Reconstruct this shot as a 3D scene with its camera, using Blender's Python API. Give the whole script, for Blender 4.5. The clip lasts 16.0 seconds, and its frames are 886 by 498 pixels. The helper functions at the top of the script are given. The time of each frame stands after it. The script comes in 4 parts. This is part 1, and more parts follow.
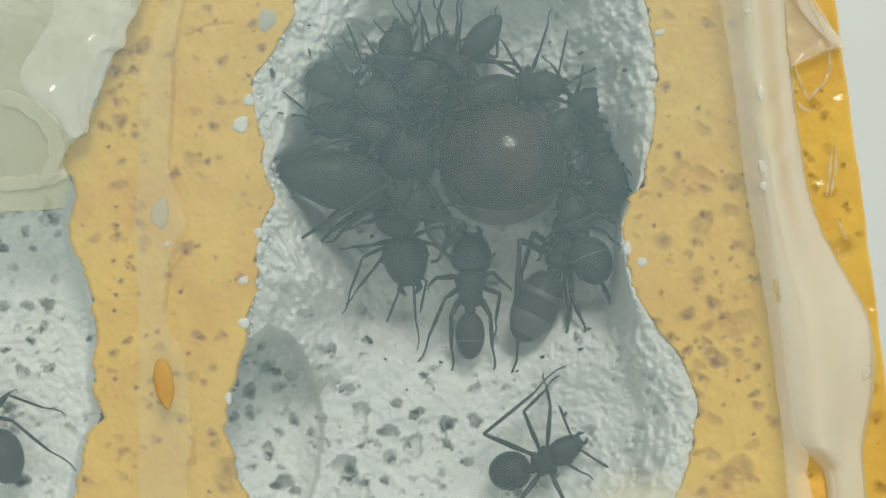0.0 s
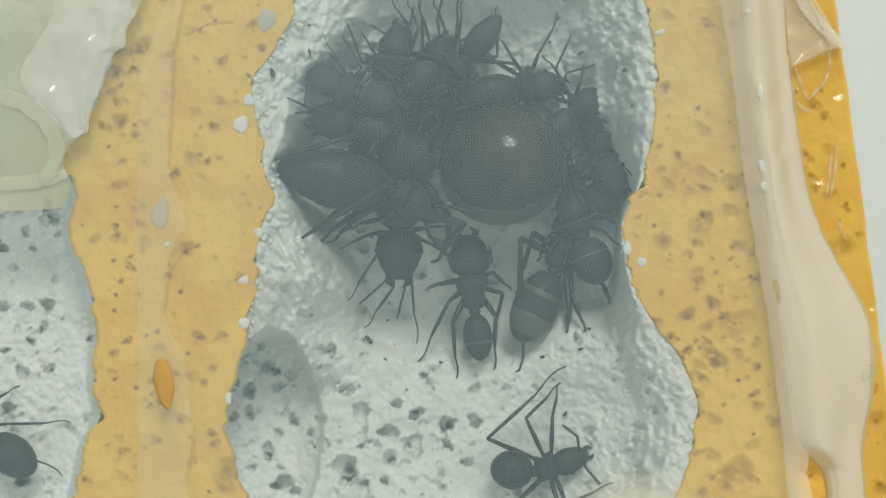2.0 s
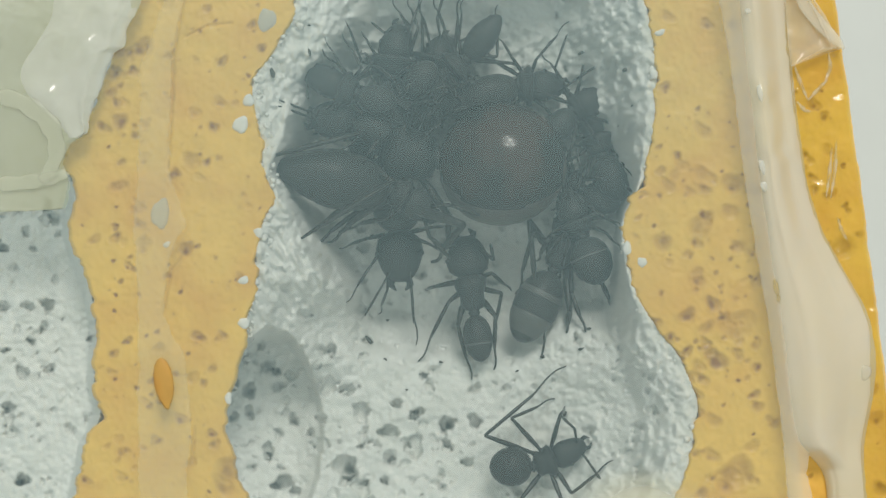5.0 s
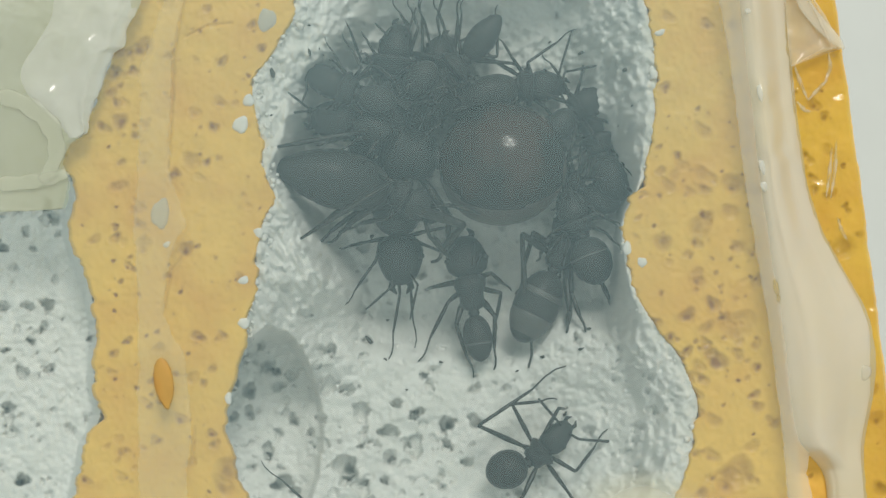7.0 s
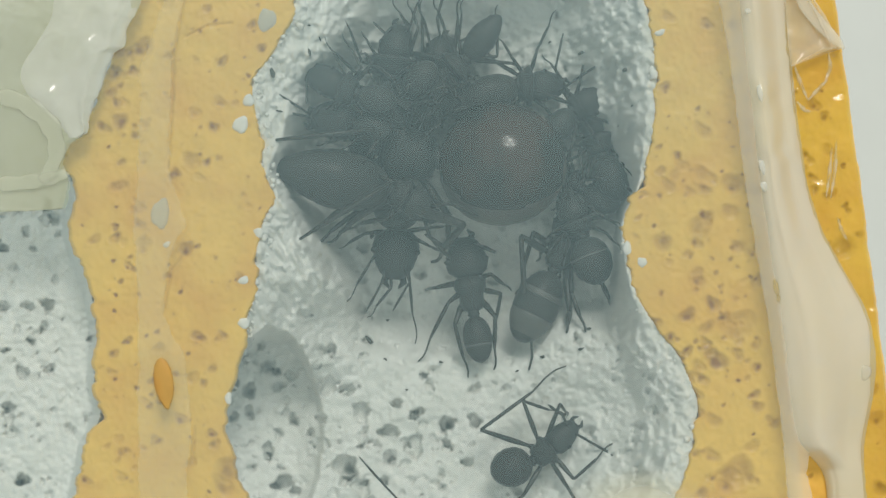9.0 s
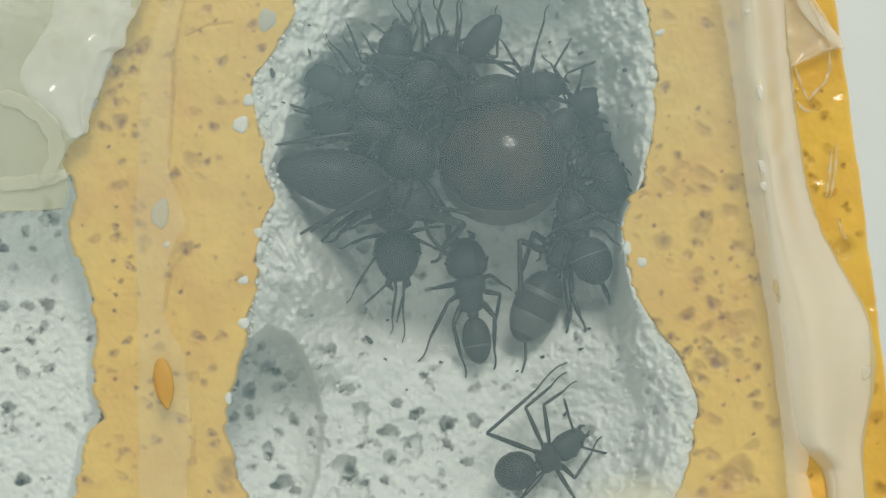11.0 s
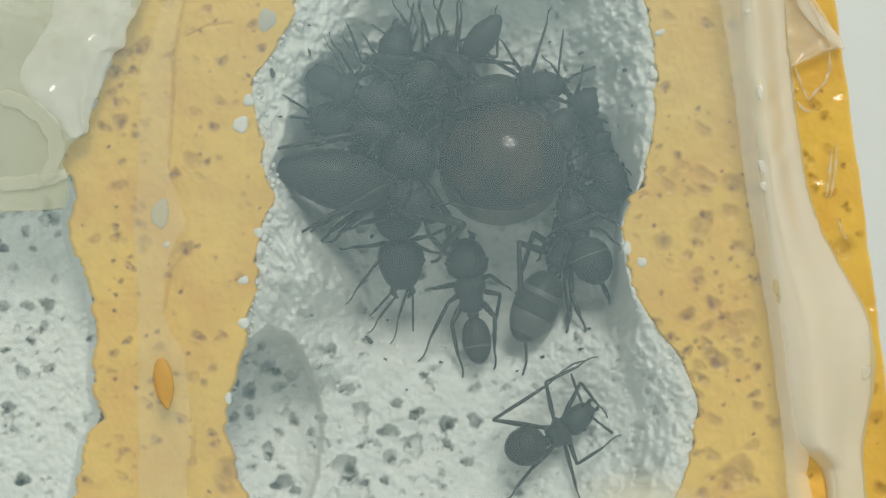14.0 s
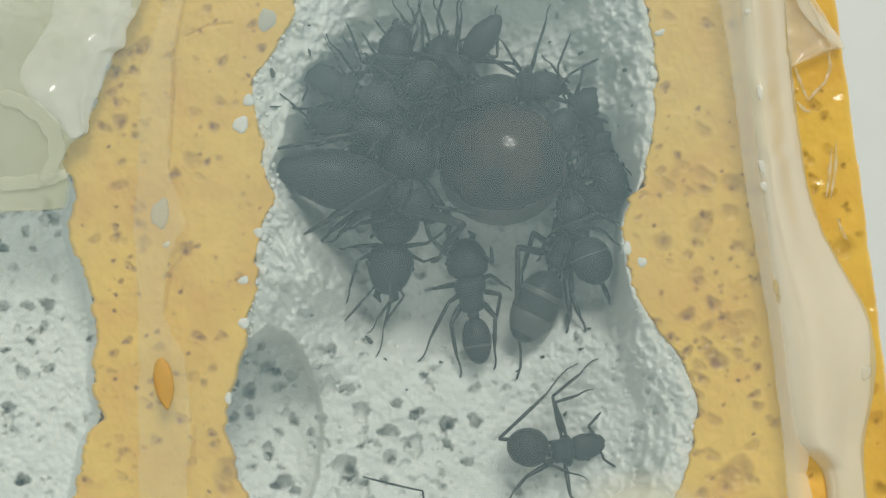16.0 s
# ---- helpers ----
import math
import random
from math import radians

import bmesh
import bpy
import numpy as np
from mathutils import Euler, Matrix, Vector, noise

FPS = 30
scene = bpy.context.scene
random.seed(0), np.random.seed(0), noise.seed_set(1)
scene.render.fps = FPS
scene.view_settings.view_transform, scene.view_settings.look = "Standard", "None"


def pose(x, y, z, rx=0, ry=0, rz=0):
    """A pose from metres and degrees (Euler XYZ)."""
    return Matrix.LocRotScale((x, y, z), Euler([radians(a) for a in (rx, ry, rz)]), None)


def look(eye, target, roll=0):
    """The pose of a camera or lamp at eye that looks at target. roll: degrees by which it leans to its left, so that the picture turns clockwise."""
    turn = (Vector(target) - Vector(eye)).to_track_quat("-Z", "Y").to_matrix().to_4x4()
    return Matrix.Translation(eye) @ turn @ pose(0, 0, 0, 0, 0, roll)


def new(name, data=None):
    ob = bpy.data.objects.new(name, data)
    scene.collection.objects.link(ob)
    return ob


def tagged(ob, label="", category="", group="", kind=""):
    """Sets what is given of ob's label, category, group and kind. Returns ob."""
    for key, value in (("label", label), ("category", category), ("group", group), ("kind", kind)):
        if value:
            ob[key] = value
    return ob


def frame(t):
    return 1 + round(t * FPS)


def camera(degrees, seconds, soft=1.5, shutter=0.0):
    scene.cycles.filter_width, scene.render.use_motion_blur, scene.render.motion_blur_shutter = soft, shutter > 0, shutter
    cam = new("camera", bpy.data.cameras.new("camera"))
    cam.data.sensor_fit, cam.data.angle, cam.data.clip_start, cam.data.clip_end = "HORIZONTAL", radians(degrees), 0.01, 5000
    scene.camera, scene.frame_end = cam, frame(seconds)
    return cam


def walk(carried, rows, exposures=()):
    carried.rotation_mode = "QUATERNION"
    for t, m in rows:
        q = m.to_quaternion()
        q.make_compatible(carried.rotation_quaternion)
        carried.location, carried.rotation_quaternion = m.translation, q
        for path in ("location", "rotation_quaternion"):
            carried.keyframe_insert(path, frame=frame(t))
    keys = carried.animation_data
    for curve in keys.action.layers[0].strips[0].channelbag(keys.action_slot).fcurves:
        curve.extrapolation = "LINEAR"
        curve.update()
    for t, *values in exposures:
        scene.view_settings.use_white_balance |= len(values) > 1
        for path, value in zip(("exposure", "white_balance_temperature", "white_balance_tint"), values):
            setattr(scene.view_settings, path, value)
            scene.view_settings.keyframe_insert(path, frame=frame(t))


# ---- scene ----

# The nest is charted from above: u runs east, v runs south, one unit is about
# 0.03 mm; h is the height in mm above the floor of the brood chamber.
FLOOR_Z, LENS_Z, LENS_DEG = 0.020, 0.117, 32.0
SPREAD = math.tan(radians(LENS_DEG / 2)) / 784.0

cam = camera(LENS_DEG, 16.0, soft=1.5)
walk(cam, [(0.0, pose(0, 0, LENS_Z)), (16.0, pose(0, 0, LENS_Z))],
     exposures=[(0.0, 0.0, 6500, 10), (16.0, 0.0, 6500, 10)])

# ---- light: a pale room all round, one ceiling lamp ----
world = bpy.data.worlds.new("room_light")
scene.world = world
world.use_nodes = True
room = world.node_tree.nodes.new("ShaderNodeTexNoise")
room.inputs["Scale"].default_value, room.inputs["Detail"].default_value = 1.3, 0.0
shade = world.node_tree.nodes.new("ShaderNodeMix")
shade.data_type = "RGBA"
shade.inputs[6].default_value, shade.inputs[7].default_value = (0.86, 0.92, 0.86, 1), (0.98, 1.0, 0.93, 1)
world.node_tree.links.new(room.outputs[0], shade.inputs[0])
world.node_tree.links.new(shade.outputs[2], world.node_tree.nodes["Background"].inputs[0])
world.node_tree.nodes["Background"].inputs[1].default_value = 0.61
lamp_data = bpy.data.lights.new("ceiling_lamp", "AREA")
lamp_data.shape, lamp_data.size, lamp_data.energy = "DISK", 0.42, 9.5
lamp_data.color = (1.0, 0.96, 0.88)
lamp = new("ceiling_lamp", lamp_data)
lamp.matrix_world = look((0.18, 0.80, 1.10), (0, 0, 0))


def at(u, v, h=0.0):
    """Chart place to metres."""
    z = FLOOR_Z + h * 0.001
    k = (LENS_Z - z) * SPREAD
    return Vector(((u - 784.0) * k, (441.0 - v) * k, z))


def unit(h=0.0):
    """Metres in one chart unit at height h."""
    return (LENS_Z - FLOOR_Z - h * 0.001) * SPREAD


# ---- materials ----
def surface(name, colour, rough=0.6, vary=0.15, grain=900.0, bump=0.3, depth=0.00005, second=None, second_scale=150.0,
            coat=0.0, see=0.0, cover=False, glow_through=0.0, metal=0.0, spec=0.5, dirt=None, second_span=(0.45, 0.65)):
    """A procedural surface: two scales of mottling, fine relief, optional see-through share."""
    m = bpy.data.materials.new(name)
    m.use_nodes = True
    nt = m.node_tree
    n, l = nt.nodes, nt.links
    p = n["Principled BSDF"]
    out = n["Material Output"]
    tc = n.new("ShaderNodeTexCoord")
    fine = n.new("ShaderNodeTexNoise")
    fine.inputs["Scale"].default_value = grain
    fine.inputs["Detail"].default_value = 6.0
    l.new(tc.outputs["Object"], fine.inputs["Vector"])
    wide = n.new("ShaderNodeTexNoise")
    wide.inputs["Scale"].default_value = second_scale
    wide.inputs["Detail"].default_value = 4.0
    l.new(tc.outputs["Object"], wide.inputs["Vector"])
    hsv = n.new("ShaderNodeMix")
    hsv.data_type = "RGBA"
    dark = tuple(c * (1 - vary) for c in colour)
    light = tuple(min(1.0, c * (1 + vary * 0.6)) for c in colour)
    hsv.inputs[6].default_value = (*dark, 1)
    hsv.inputs[7].default_value = (*light, 1)
    l.new(fine.outputs["Fac"], hsv.inputs[0])
    last = hsv.outputs[2]
    if second:
        span = n.new("ShaderNodeMapRange")
        span.inputs[1].default_value, span.inputs[2].default_value = second_span
        l.new(wide.outputs["Fac"], span.inputs[0])
        mix = n.new("ShaderNodeMix")
        mix.data_type = "RGBA"
        l.new(span.outputs[0], mix.inputs[0])
        l.new(last, mix.inputs[6])
        mix.inputs[7].default_value = (*second, 1)
        last = mix.outputs[2]
    if dirt:
        grime = n.new("ShaderNodeAttribute")
        grime.attribute_name = "dirt"
        mix = n.new("ShaderNodeMix")
        mix.data_type = "RGBA"
        l.new(grime.outputs["Fac"], mix.inputs[0])
        l.new(last, mix.inputs[6])
        mix.inputs[7].default_value = (*dirt, 1)
        last = mix.outputs[2]
    l.new(last, p.inputs["Base Color"])
    p.inputs["Roughness"].default_value = rough
    p.inputs["Metallic"].default_value = metal
    p.inputs["Specular IOR Level"].default_value = spec
    p.inputs["Coat Weight"].default_value = coat
    p.inputs["Coat Roughness"].default_value = 0.08
    if bump:
        b = n.new("ShaderNodeBump")
        b.inputs["Strength"].default_value = bump
        b.inputs["Distance"].default_value = depth
        l.new(fine.outputs["Fac"], b.inputs["Height"])
        l.new(b.outputs[0], p.inputs["Normal"])
    shader = p.outputs[0]
    if glow_through:
        tr = n.new("ShaderNodeBsdfTranslucent")
        l.new(last, tr.inputs[0])
        mx = n.new("ShaderNodeMixShader")
        mx.inputs[0].default_value = glow_through
        l.new(shader, mx.inputs[1])
        l.new(tr.outputs[0], mx.inputs[2])
        shader = mx.outputs[0]
    if see:
        clear = n.new("ShaderNodeBsdfTransparent")
        mx = n.new("ShaderNodeMixShader")
        mx.inputs[0].default_value = see
        l.new(shader, mx.inputs[1])
        l.new(clear.outputs[0], mx.inputs[2])
        shader = mx.outputs[0]
    if cover:
        # thickness of a thin film, by the mesh's own attribute
        film = n.new("ShaderNodeAttribute")
        film.attribute_name = "dirt"
        clear = n.new("ShaderNodeBsdfTransparent")
        mx = n.new("ShaderNodeMixShader")
        l.new(film.outputs["Fac"], mx.inputs[0])
        l.new(clear.outputs[0], mx.inputs[1])
        l.new(shader, mx.inputs[2])
        shader = mx.outputs[0]
    l.new(shader, out.inputs[0])
    return m


def fogged_glass(name, haze, colour):
    """Clear pane with a breath of condensation on each face."""
    m = bpy.data.materials.new(name)
    m.use_nodes = True
    nt = m.node_tree
    n, l = nt.nodes, nt.links
    n.remove(n["Principled BSDF"])
    clear = n.new("ShaderNodeBsdfTransparent")
    clear.inputs[0].default_value = (0.97, 0.985, 0.98, 1)
    fog = n.new("ShaderNodeBsdfDiffuse")
    fog.inputs[0].default_value = (*colour, 1)
    tc = n.new("ShaderNodeTexCoord")
    cloud = n.new("ShaderNodeTexNoise")
    cloud.inputs["Scale"].default_value = 60.0
    l.new(tc.outputs["Object"], cloud.inputs["Vector"])
    span = n.new("ShaderNodeMapRange")
    span.inputs[1].default_value, span.inputs[2].default_value = 0.3, 0.7
    span.inputs[3].default_value, span.inputs[4].default_value = haze * 0.85, haze * 1.15
    l.new(cloud.outputs["Fac"], span.inputs[0])
    axes = n.new("ShaderNodeSeparateXYZ")
    l.new(tc.outputs["Object"], axes.inputs[0])
    wet = n.new("ShaderNodeMapRange")
    wet.inputs[1].default_value, wet.inputs[2].default_value = -0.004, 0.010
    wet.inputs[3].default_value, wet.inputs[4].default_value = 0.82, 1.12
    l.new(axes.outputs[1], wet.inputs[0])
    share = n.new("ShaderNodeMath")
    share.operation = "MULTIPLY"
    l.new(span.outputs[0], share.inputs[0])
    l.new(wet.outputs[0], share.inputs[1])
    a = n.new("ShaderNodeMixShader")
    l.new(share.outputs[0], a.inputs[0])
    l.new(clear.outputs[0], a.inputs[1])
    l.new(fog.outputs[0], a.inputs[2])
    gloss = n.new("ShaderNodeBsdfGlossy")
    gloss.inputs["Roughness"].default_value = 0.25
    fr = n.new("ShaderNodeFresnel")
    fr.inputs[0].default_value = 1.22
    b = n.new("ShaderNodeMixShader")
    l.new(fr.outputs[0], b.inputs[0])
    l.new(a.outputs[0], b.inputs[1])
    l.new(gloss.outputs[0], b.inputs[2])
    l.new(b.outputs[0], n["Material Output"].inputs[0])
    return m


M_BLOCK = surface("aerated_concrete", (0.79, 0.785, 0.76), 0.85, 0.12, 2600, 0.5, 0.00006, second=(0.71, 0.71, 0.68), second_scale=380, spec=0.2)
M_YELLOW = surface("yellow_coating", (0.90, 0.565, 0.10), 0.5, 0.16, 1100, 0.25, 0.00004, second=(0.81, 0.455, 0.075), second_scale=230, dirt=(0.33, 0.15, 0.03), spec=0.3, coat=0.12)
M_SILICONE = surface("milky_silicone", (0.79, 0.75, 0.61), 0.16, 0.06, 190, 0.2, 0.0001, second=(0.77, 0.72, 0.53), second_scale=110, coat=0.7, see=0.2, glow_through=0.1)
M_CLEAR = surface("clear_silicone", (0.90, 0.92, 0.87), 0.14, 0.05, 300, 0.12, 0.00006, coat=0.8, see=0.62, second=(0.84, 0.86, 0.76), second_scale=170)
M_SKIN = surface("thin_silicone_skin", (0.80, 0.75, 0.62), 0.16, 0.06, 260, 0.15, 0.00006, second=(0.76, 0.69, 0.50), second_scale=140, coat=0.5, see=0.6)
M_RIM = surface("dried_silicone_rim", (0.70, 0.73, 0.58), 0.3, 0.05, 300, 0.1, 0.00005, see=0.72)
M_RESIN = surface("amber_resin_coat", (0.66, 0.47, 0.03), 0.12, 0.3, 350, 0.5, 0.0001, second=(0.54, 0.34, 0.02), second_scale=260, coat=0.9, see=0.7)
M_FILM = surface("greenish_silicone_film", (0.54, 0.56, 0.41), 0.3, 0.05, 300, 0.1, 0.00005, second=(0.51, 0.53, 0.37), second_scale=150, see=0.4)
M_SMEAR = surface("glue_smear", (0.84, 0.74, 0.50), 0.45, 0.08, 500, 0.1, 0.00003, see=0.76, spec=0.3)
M_FOG = surface("dried_fog_smear", (0.80, 0.76, 0.55), 0.7, 0.1, 500, 0.2, 0.00004, cover=True)
M_GLASS = fogged_glass("fogged_glass", 0.166, (0.54, 0.785, 0.84))
M_CLEAN = bpy.data.materials.new("clear_glass_edge")
M_CLEAN.use_nodes = True
M_CLEAN.node_tree.nodes.remove(M_CLEAN.node_tree.nodes["Principled BSDF"])
clean = M_CLEAN.node_tree.nodes.new("ShaderNodeBsdfTransparent")
clean.inputs[0].default_value = (0.98, 0.99, 0.985, 1)
M_CLEAN.node_tree.links.new(clean.outputs[0], M_CLEAN.node_tree.nodes["Material Output"].inputs[0])
M_TABLE = surface("white_table_laminate", (0.62, 0.65, 0.63), 0.5, 0.04, 300, 0.1, 0.00005)
M_ANT = surface("black_chitin", (0.046, 0.046, 0.045), 0.36, 0.15, 1200, 0.15, 0.00002, spec=0.13)
M_GASTER = surface("dark_gaster_chitin", (0.050, 0.050, 0.049), 0.34, 0.15, 900, 0.12, 0.00002, spec=0.12)
M_QUEEN = surface("brown_queen_gaster", (0.076, 0.049, 0.041), 0.17, 0.2, 700, 0, 0.00003, second=(0.033, 0.033, 0.032), second_scale=240, spec=0.2, second_span=(0.42, 0.60))
M_BAND = surface("pale_membrane", (0.085, 0.083, 0.076), 0.45, 0.25, 1500, 0.2, 0.00003)
M_LIMB = surface("dark_brown_limb", (0.036, 0.034, 0.031), 0.3, 0.3, 2400, 0.2, 0.00002, spec=0.36)
M_PLEURA = surface("stretched_gaster_skin", (0.150, 0.125, 0.105), 0.4, 0.2, 900, 0.15, 0.00003, second=(0.115, 0.105, 0.095), second_scale=260, spec=0.3)
M_OCELLUS = surface("glassy_ocellus", (0.30, 0.27, 0.22), 0.06, 0.1, 900, 0, 0.00002, coat=1.0, spec=0.8)
M_DEBRIS_HOLE = surface("dark_debris_and_holes", (0.07, 0.065, 0.055), 0.6, 0.3, 1500, 0.3, 0.00004, spec=0.2)
M_THREAD_GLINT = surface("clear_silicone_thread_glint", (0.88, 0.85, 0.70), 0.08, 0.05, 300, 0.1, 0.00004, coat=1.0, see=0.72)
M_AMBER = surface("amber_brown_husk", (0.60, 0.34, 0.08), 0.5, 0.35, 700, 0.5, 0.00008, second=(0.50, 0.25, 0.05), second_scale=400, spec=0.3)
M_CHIP = surface("white_plaster_chip", (0.83, 0.82, 0.80), 0.8, 0.1, 2500, 0.4, 0.00005, spec=0.2)
M_GREY = surface("grey_plaster_chip", (0.58, 0.53, 0.44), 0.8, 0.15, 2500, 0.4, 0.00005, spec=0.2)


# ---- mesh helpers ----
def solid(name, verts, faces, mat, smooth=True):
    me = bpy.data.meshes.new(name)
    me.from_pydata([tuple(p) for p in verts], [], faces)
    me.materials.append(mat)
    me.polygons.foreach_set("use_smooth", [smooth] * len(me.polygons))
    me.update()
    return me


def part(name, me, parent, m=None, label=""):
    ob = new(name, me)
    ob.parent = parent
    if m is not None:
        ob.matrix_local = m
    return tagged(ob, label)


def sheet_mesh(name, X, Y, Z, mat, dirt=None):
    """A mesh from three equal 2-D arrays of coordinates."""
    r, c = X.shape
    me = bpy.data.meshes.new(name)
    co = np.stack([X, Y, Z], -1).reshape(-1, 3).astype(np.float32)
    i = np.arange(r * c).reshape(r, c)
    quads = np.stack([i[1:, :-1], i[1:, 1:], i[:-1, 1:], i[:-1, :-1]], -1).reshape(-1, 4)
    me.vertices.add(r * c)
    me.vertices.foreach_set("co", co.ravel())
    me.loops.add(quads.size)
    me.loops.foreach_set("vertex_index", quads.ravel().astype(np.int32))
    me.polygons.add(len(quads))
    me.polygons.foreach_set("loop_start", np.arange(0, quads.size, 4, dtype=np.int32))
    me.polygons.foreach_set("use_smooth", np.ones(len(quads), dtype=bool))
    me.materials.append(mat)
    me.update(calc_edges=True)
    if dirt is not None:
        a = me.attributes.new("dirt", "FLOAT", "POINT")
        a.data.foreach_set("value", dirt.ravel().astype(np.float32))
    return me


def chart(U, V, H):
    z = FLOOR_Z + H * 0.001
    k = (LENS_Z - z) * SPREAD
    return (U - 784.0) * k, (441.0 - V) * k, z


def ramp(x):
    x = np.clip(x, 0, 1)
    return x * x * (3 - 2 * x)


TABLES = {}


def rough(U, V, cell, seed):
    """Smooth random relief, -1 to 1, with features of that cell size."""
    if seed not in TABLES:
        TABLES[seed] = np.random.RandomState(seed).uniform(-1, 1, (256, 256))
    table = TABLES[seed]
    a, b = np.asarray(U, float) / cell, np.asarray(V, float) / cell
    ia, ib = np.floor(a).astype(int), np.floor(b).astype(int)
    fa, fb = ramp(a - ia), ramp(b - ib)
    t = lambda p, q: table[p % 256, q % 256]
    return (t(ia, ib) * (1 - fa) + t(ia + 1, ib) * fa) * (1 - fb) + (t(ia, ib + 1) * (1 - fa) + t(ia + 1, ib + 1) * fa) * fb


def line(stations, values, ragged=0.0, seed=0):
    """A curve u(v) through a few stations, with a worn edge."""
    def f(v):
        base = np.interp(v, stations, values)
        if ragged:
            base = base + ragged * (rough(v, v * 0 + 3.3, 23, seed) + 0.6 * rough(v, v * 0 + 7.1, 9, seed + 1) + 0.3 * rough(v, v * 0 + 1.7, 4, seed + 2))
        return base
    return f


# Edges of the two yellow wall tops, of the outer side and of the sealant.
west_a = line([0, 60, 120, 180, 240, 255, 290, 320, 345, 400, 450, 500, 560, 700, 742, 768, 820, 882],
              [240, 212, 188, 165, 148, 118, 106, 124, 130, 118, 130, 150, 165, 166, 180, 152, 146, 130], 5, 11)
west_b = line([0, 60, 105, 140, 200, 300, 350, 392, 450, 520, 560, 600, 640, 700, 760, 820, 882],
              [528, 505, 476, 448, 458, 472, 496, 470, 458, 458, 440, 440, 424, 410, 406, 418, 438], 5, 21)
east_a = line([0, 50, 120, 200, 260, 330, 352, 400, 470, 540, 580, 620, 660, 700, 760, 820, 882],
              [1138, 1148, 1160, 1154, 1146, 1136, 1112, 1100, 1106, 1130, 1156, 1190, 1210, 1230, 1226, 1216, 1196], 5, 31)
outer = line([-140, 0, 150, 300, 500, 620, 760, 882, 1120], [1462, 1478, 1500, 1520, 1546, 1562, 1580, 1590, 1610], 1.5, 41)
slope_w = line([0, 100, 200, 300, 350, 400, 450, 520, 570, 630, 700, 882], [150, 156, 122, 50, 62, 128, 168, 208, 228, 200, 70, 50])
slope_e = line([0, 100, 200, 300, 345, 400, 480, 540, 600, 660, 760, 882], [175, 172, 140, 60, 16, 14, 30, 70, 100, 115, 110, 100])


ledge_w = line([0, 100, 200, 300, 350, 400, 450, 520, 570, 610, 650], [74, 84, 60, 8, 12, 60, 98, 138, 150, 120, 22])
ledge_e = line([0, 100, 200, 300, 345, 500, 600, 700, 882], [16, 20, 16, 10, 3, 8, 20, 26, 22])


def soften(f, off):
    """The same curve, worn smooth and shifted."""
    return lambda v: sum(f(v + d) for d in (-24, -16, -8, 0, 8, 16, 24)) / 7 + off


rim_wa, rim_wb, rim_ea = soften(west_a, 5), soften(west_b, -5), soften(east_a, 5)


def basin(U, V):
    """Height in mm of the carved block, without its pores."""
    E = V[:, :1] if V.ndim == 2 else V
    wa, wb, ea = rim_wa(E), rim_wb(E), rim_ea(E)
    F = 2.4 - 3.7 * np.clip((V - 360) / 190, 0, 1) * (1 - 0.8 * ramp((U - 880) / 130)) + (4.3 - 3.0 * ramp((U - 880) / 130)) * ramp((V - 545) / 110)
    F = F + (2.4 + 1.2 * ramp((370 - V) / 60)) * ramp(1 - (U - wb) / (1.6 * slope_w(E)))
    F = F + 6.2 * np.clip((U - ea + 300) / 310, 0, 1) ** 1.2 * ramp((V - 520) / 90)
    F = F + 0.25 * rough(U, V, 60, 5) + ramp((380 - V) / 80) * (0.30 * rough(U * 0.7, V, 24, 13) + 0.13 * rough(U * 0.8, V, 9, 14) + 0.42 * np.abs(rough(0.6 * U + 0.3 * V, V, 19, 19)))
    sl = np.clip((U - wb - ledge_w(E)) / (slope_w(E) - ledge_w(E)), 0, 1)
    sr = np.clip((ea - U - ledge_e(E)) / (slope_e(E) - ledge_e(E)), 0, 1)
    lip = np.clip((U - wb) / ledge_w(E), 0, 1) * ramp((ledge_w(E) - 20) / 40)
    pl, pr = (1 - (0.2 + 0.5 * ramp((V - 470) / 150)) * lip) * (1 - 0.35 * ramp(sl) - 0.65 * sl), 1 - 0.3 * ramp(sr) - 0.7 * sr
    p = np.maximum(np.maximum(pl, pr), 1 - ramp((V + 125) / 110))
    main = F + (9.6 - F) * p + (4 + 1.5 * ramp((370 - V) / 60)) * p * (1 - p) * (0.34 * rough(U, V, 34, 6) + 0.22 * rough(U * 1.6 + V * 0.3, V * 0.6, 15, 7) + 0.12 * rough(U, V, 7.5, 12))
    q = ((U - 478) / 96) ** 2 + ((V - 768) / 188) ** 2 + 0.05 * rough(U, V, 30, 15)
    pit = ramp((1.0 - q) / 0.22) * (1 - 0.9 * ramp((U - 520) / 70) * ramp((V - 690) / 90))
    main = main + (0.4 + 0.9 * ramp((V - 690) / 190) + 0.12 * rough(U, V, 40, 16) - main) * pit
    west = 5.4 + 4.2 * (1 - np.clip((wa - U) / 16, 0, 1)) ** 1.3 + 0.15 * rough(U, V, 50, 8)
    h = np.where((U > wb) & (U < ea), main, np.where(U < wa, west, 8.3))
    open_ = ((U > wb) & (U < ea)) | (U < wa)
    return h, open_, np.where(U > wb, p * (1 - pit), 0.0)


def ground(u, v):
    return float(basin(np.array([float(u)]), np.array([float(v)]))[0][0])


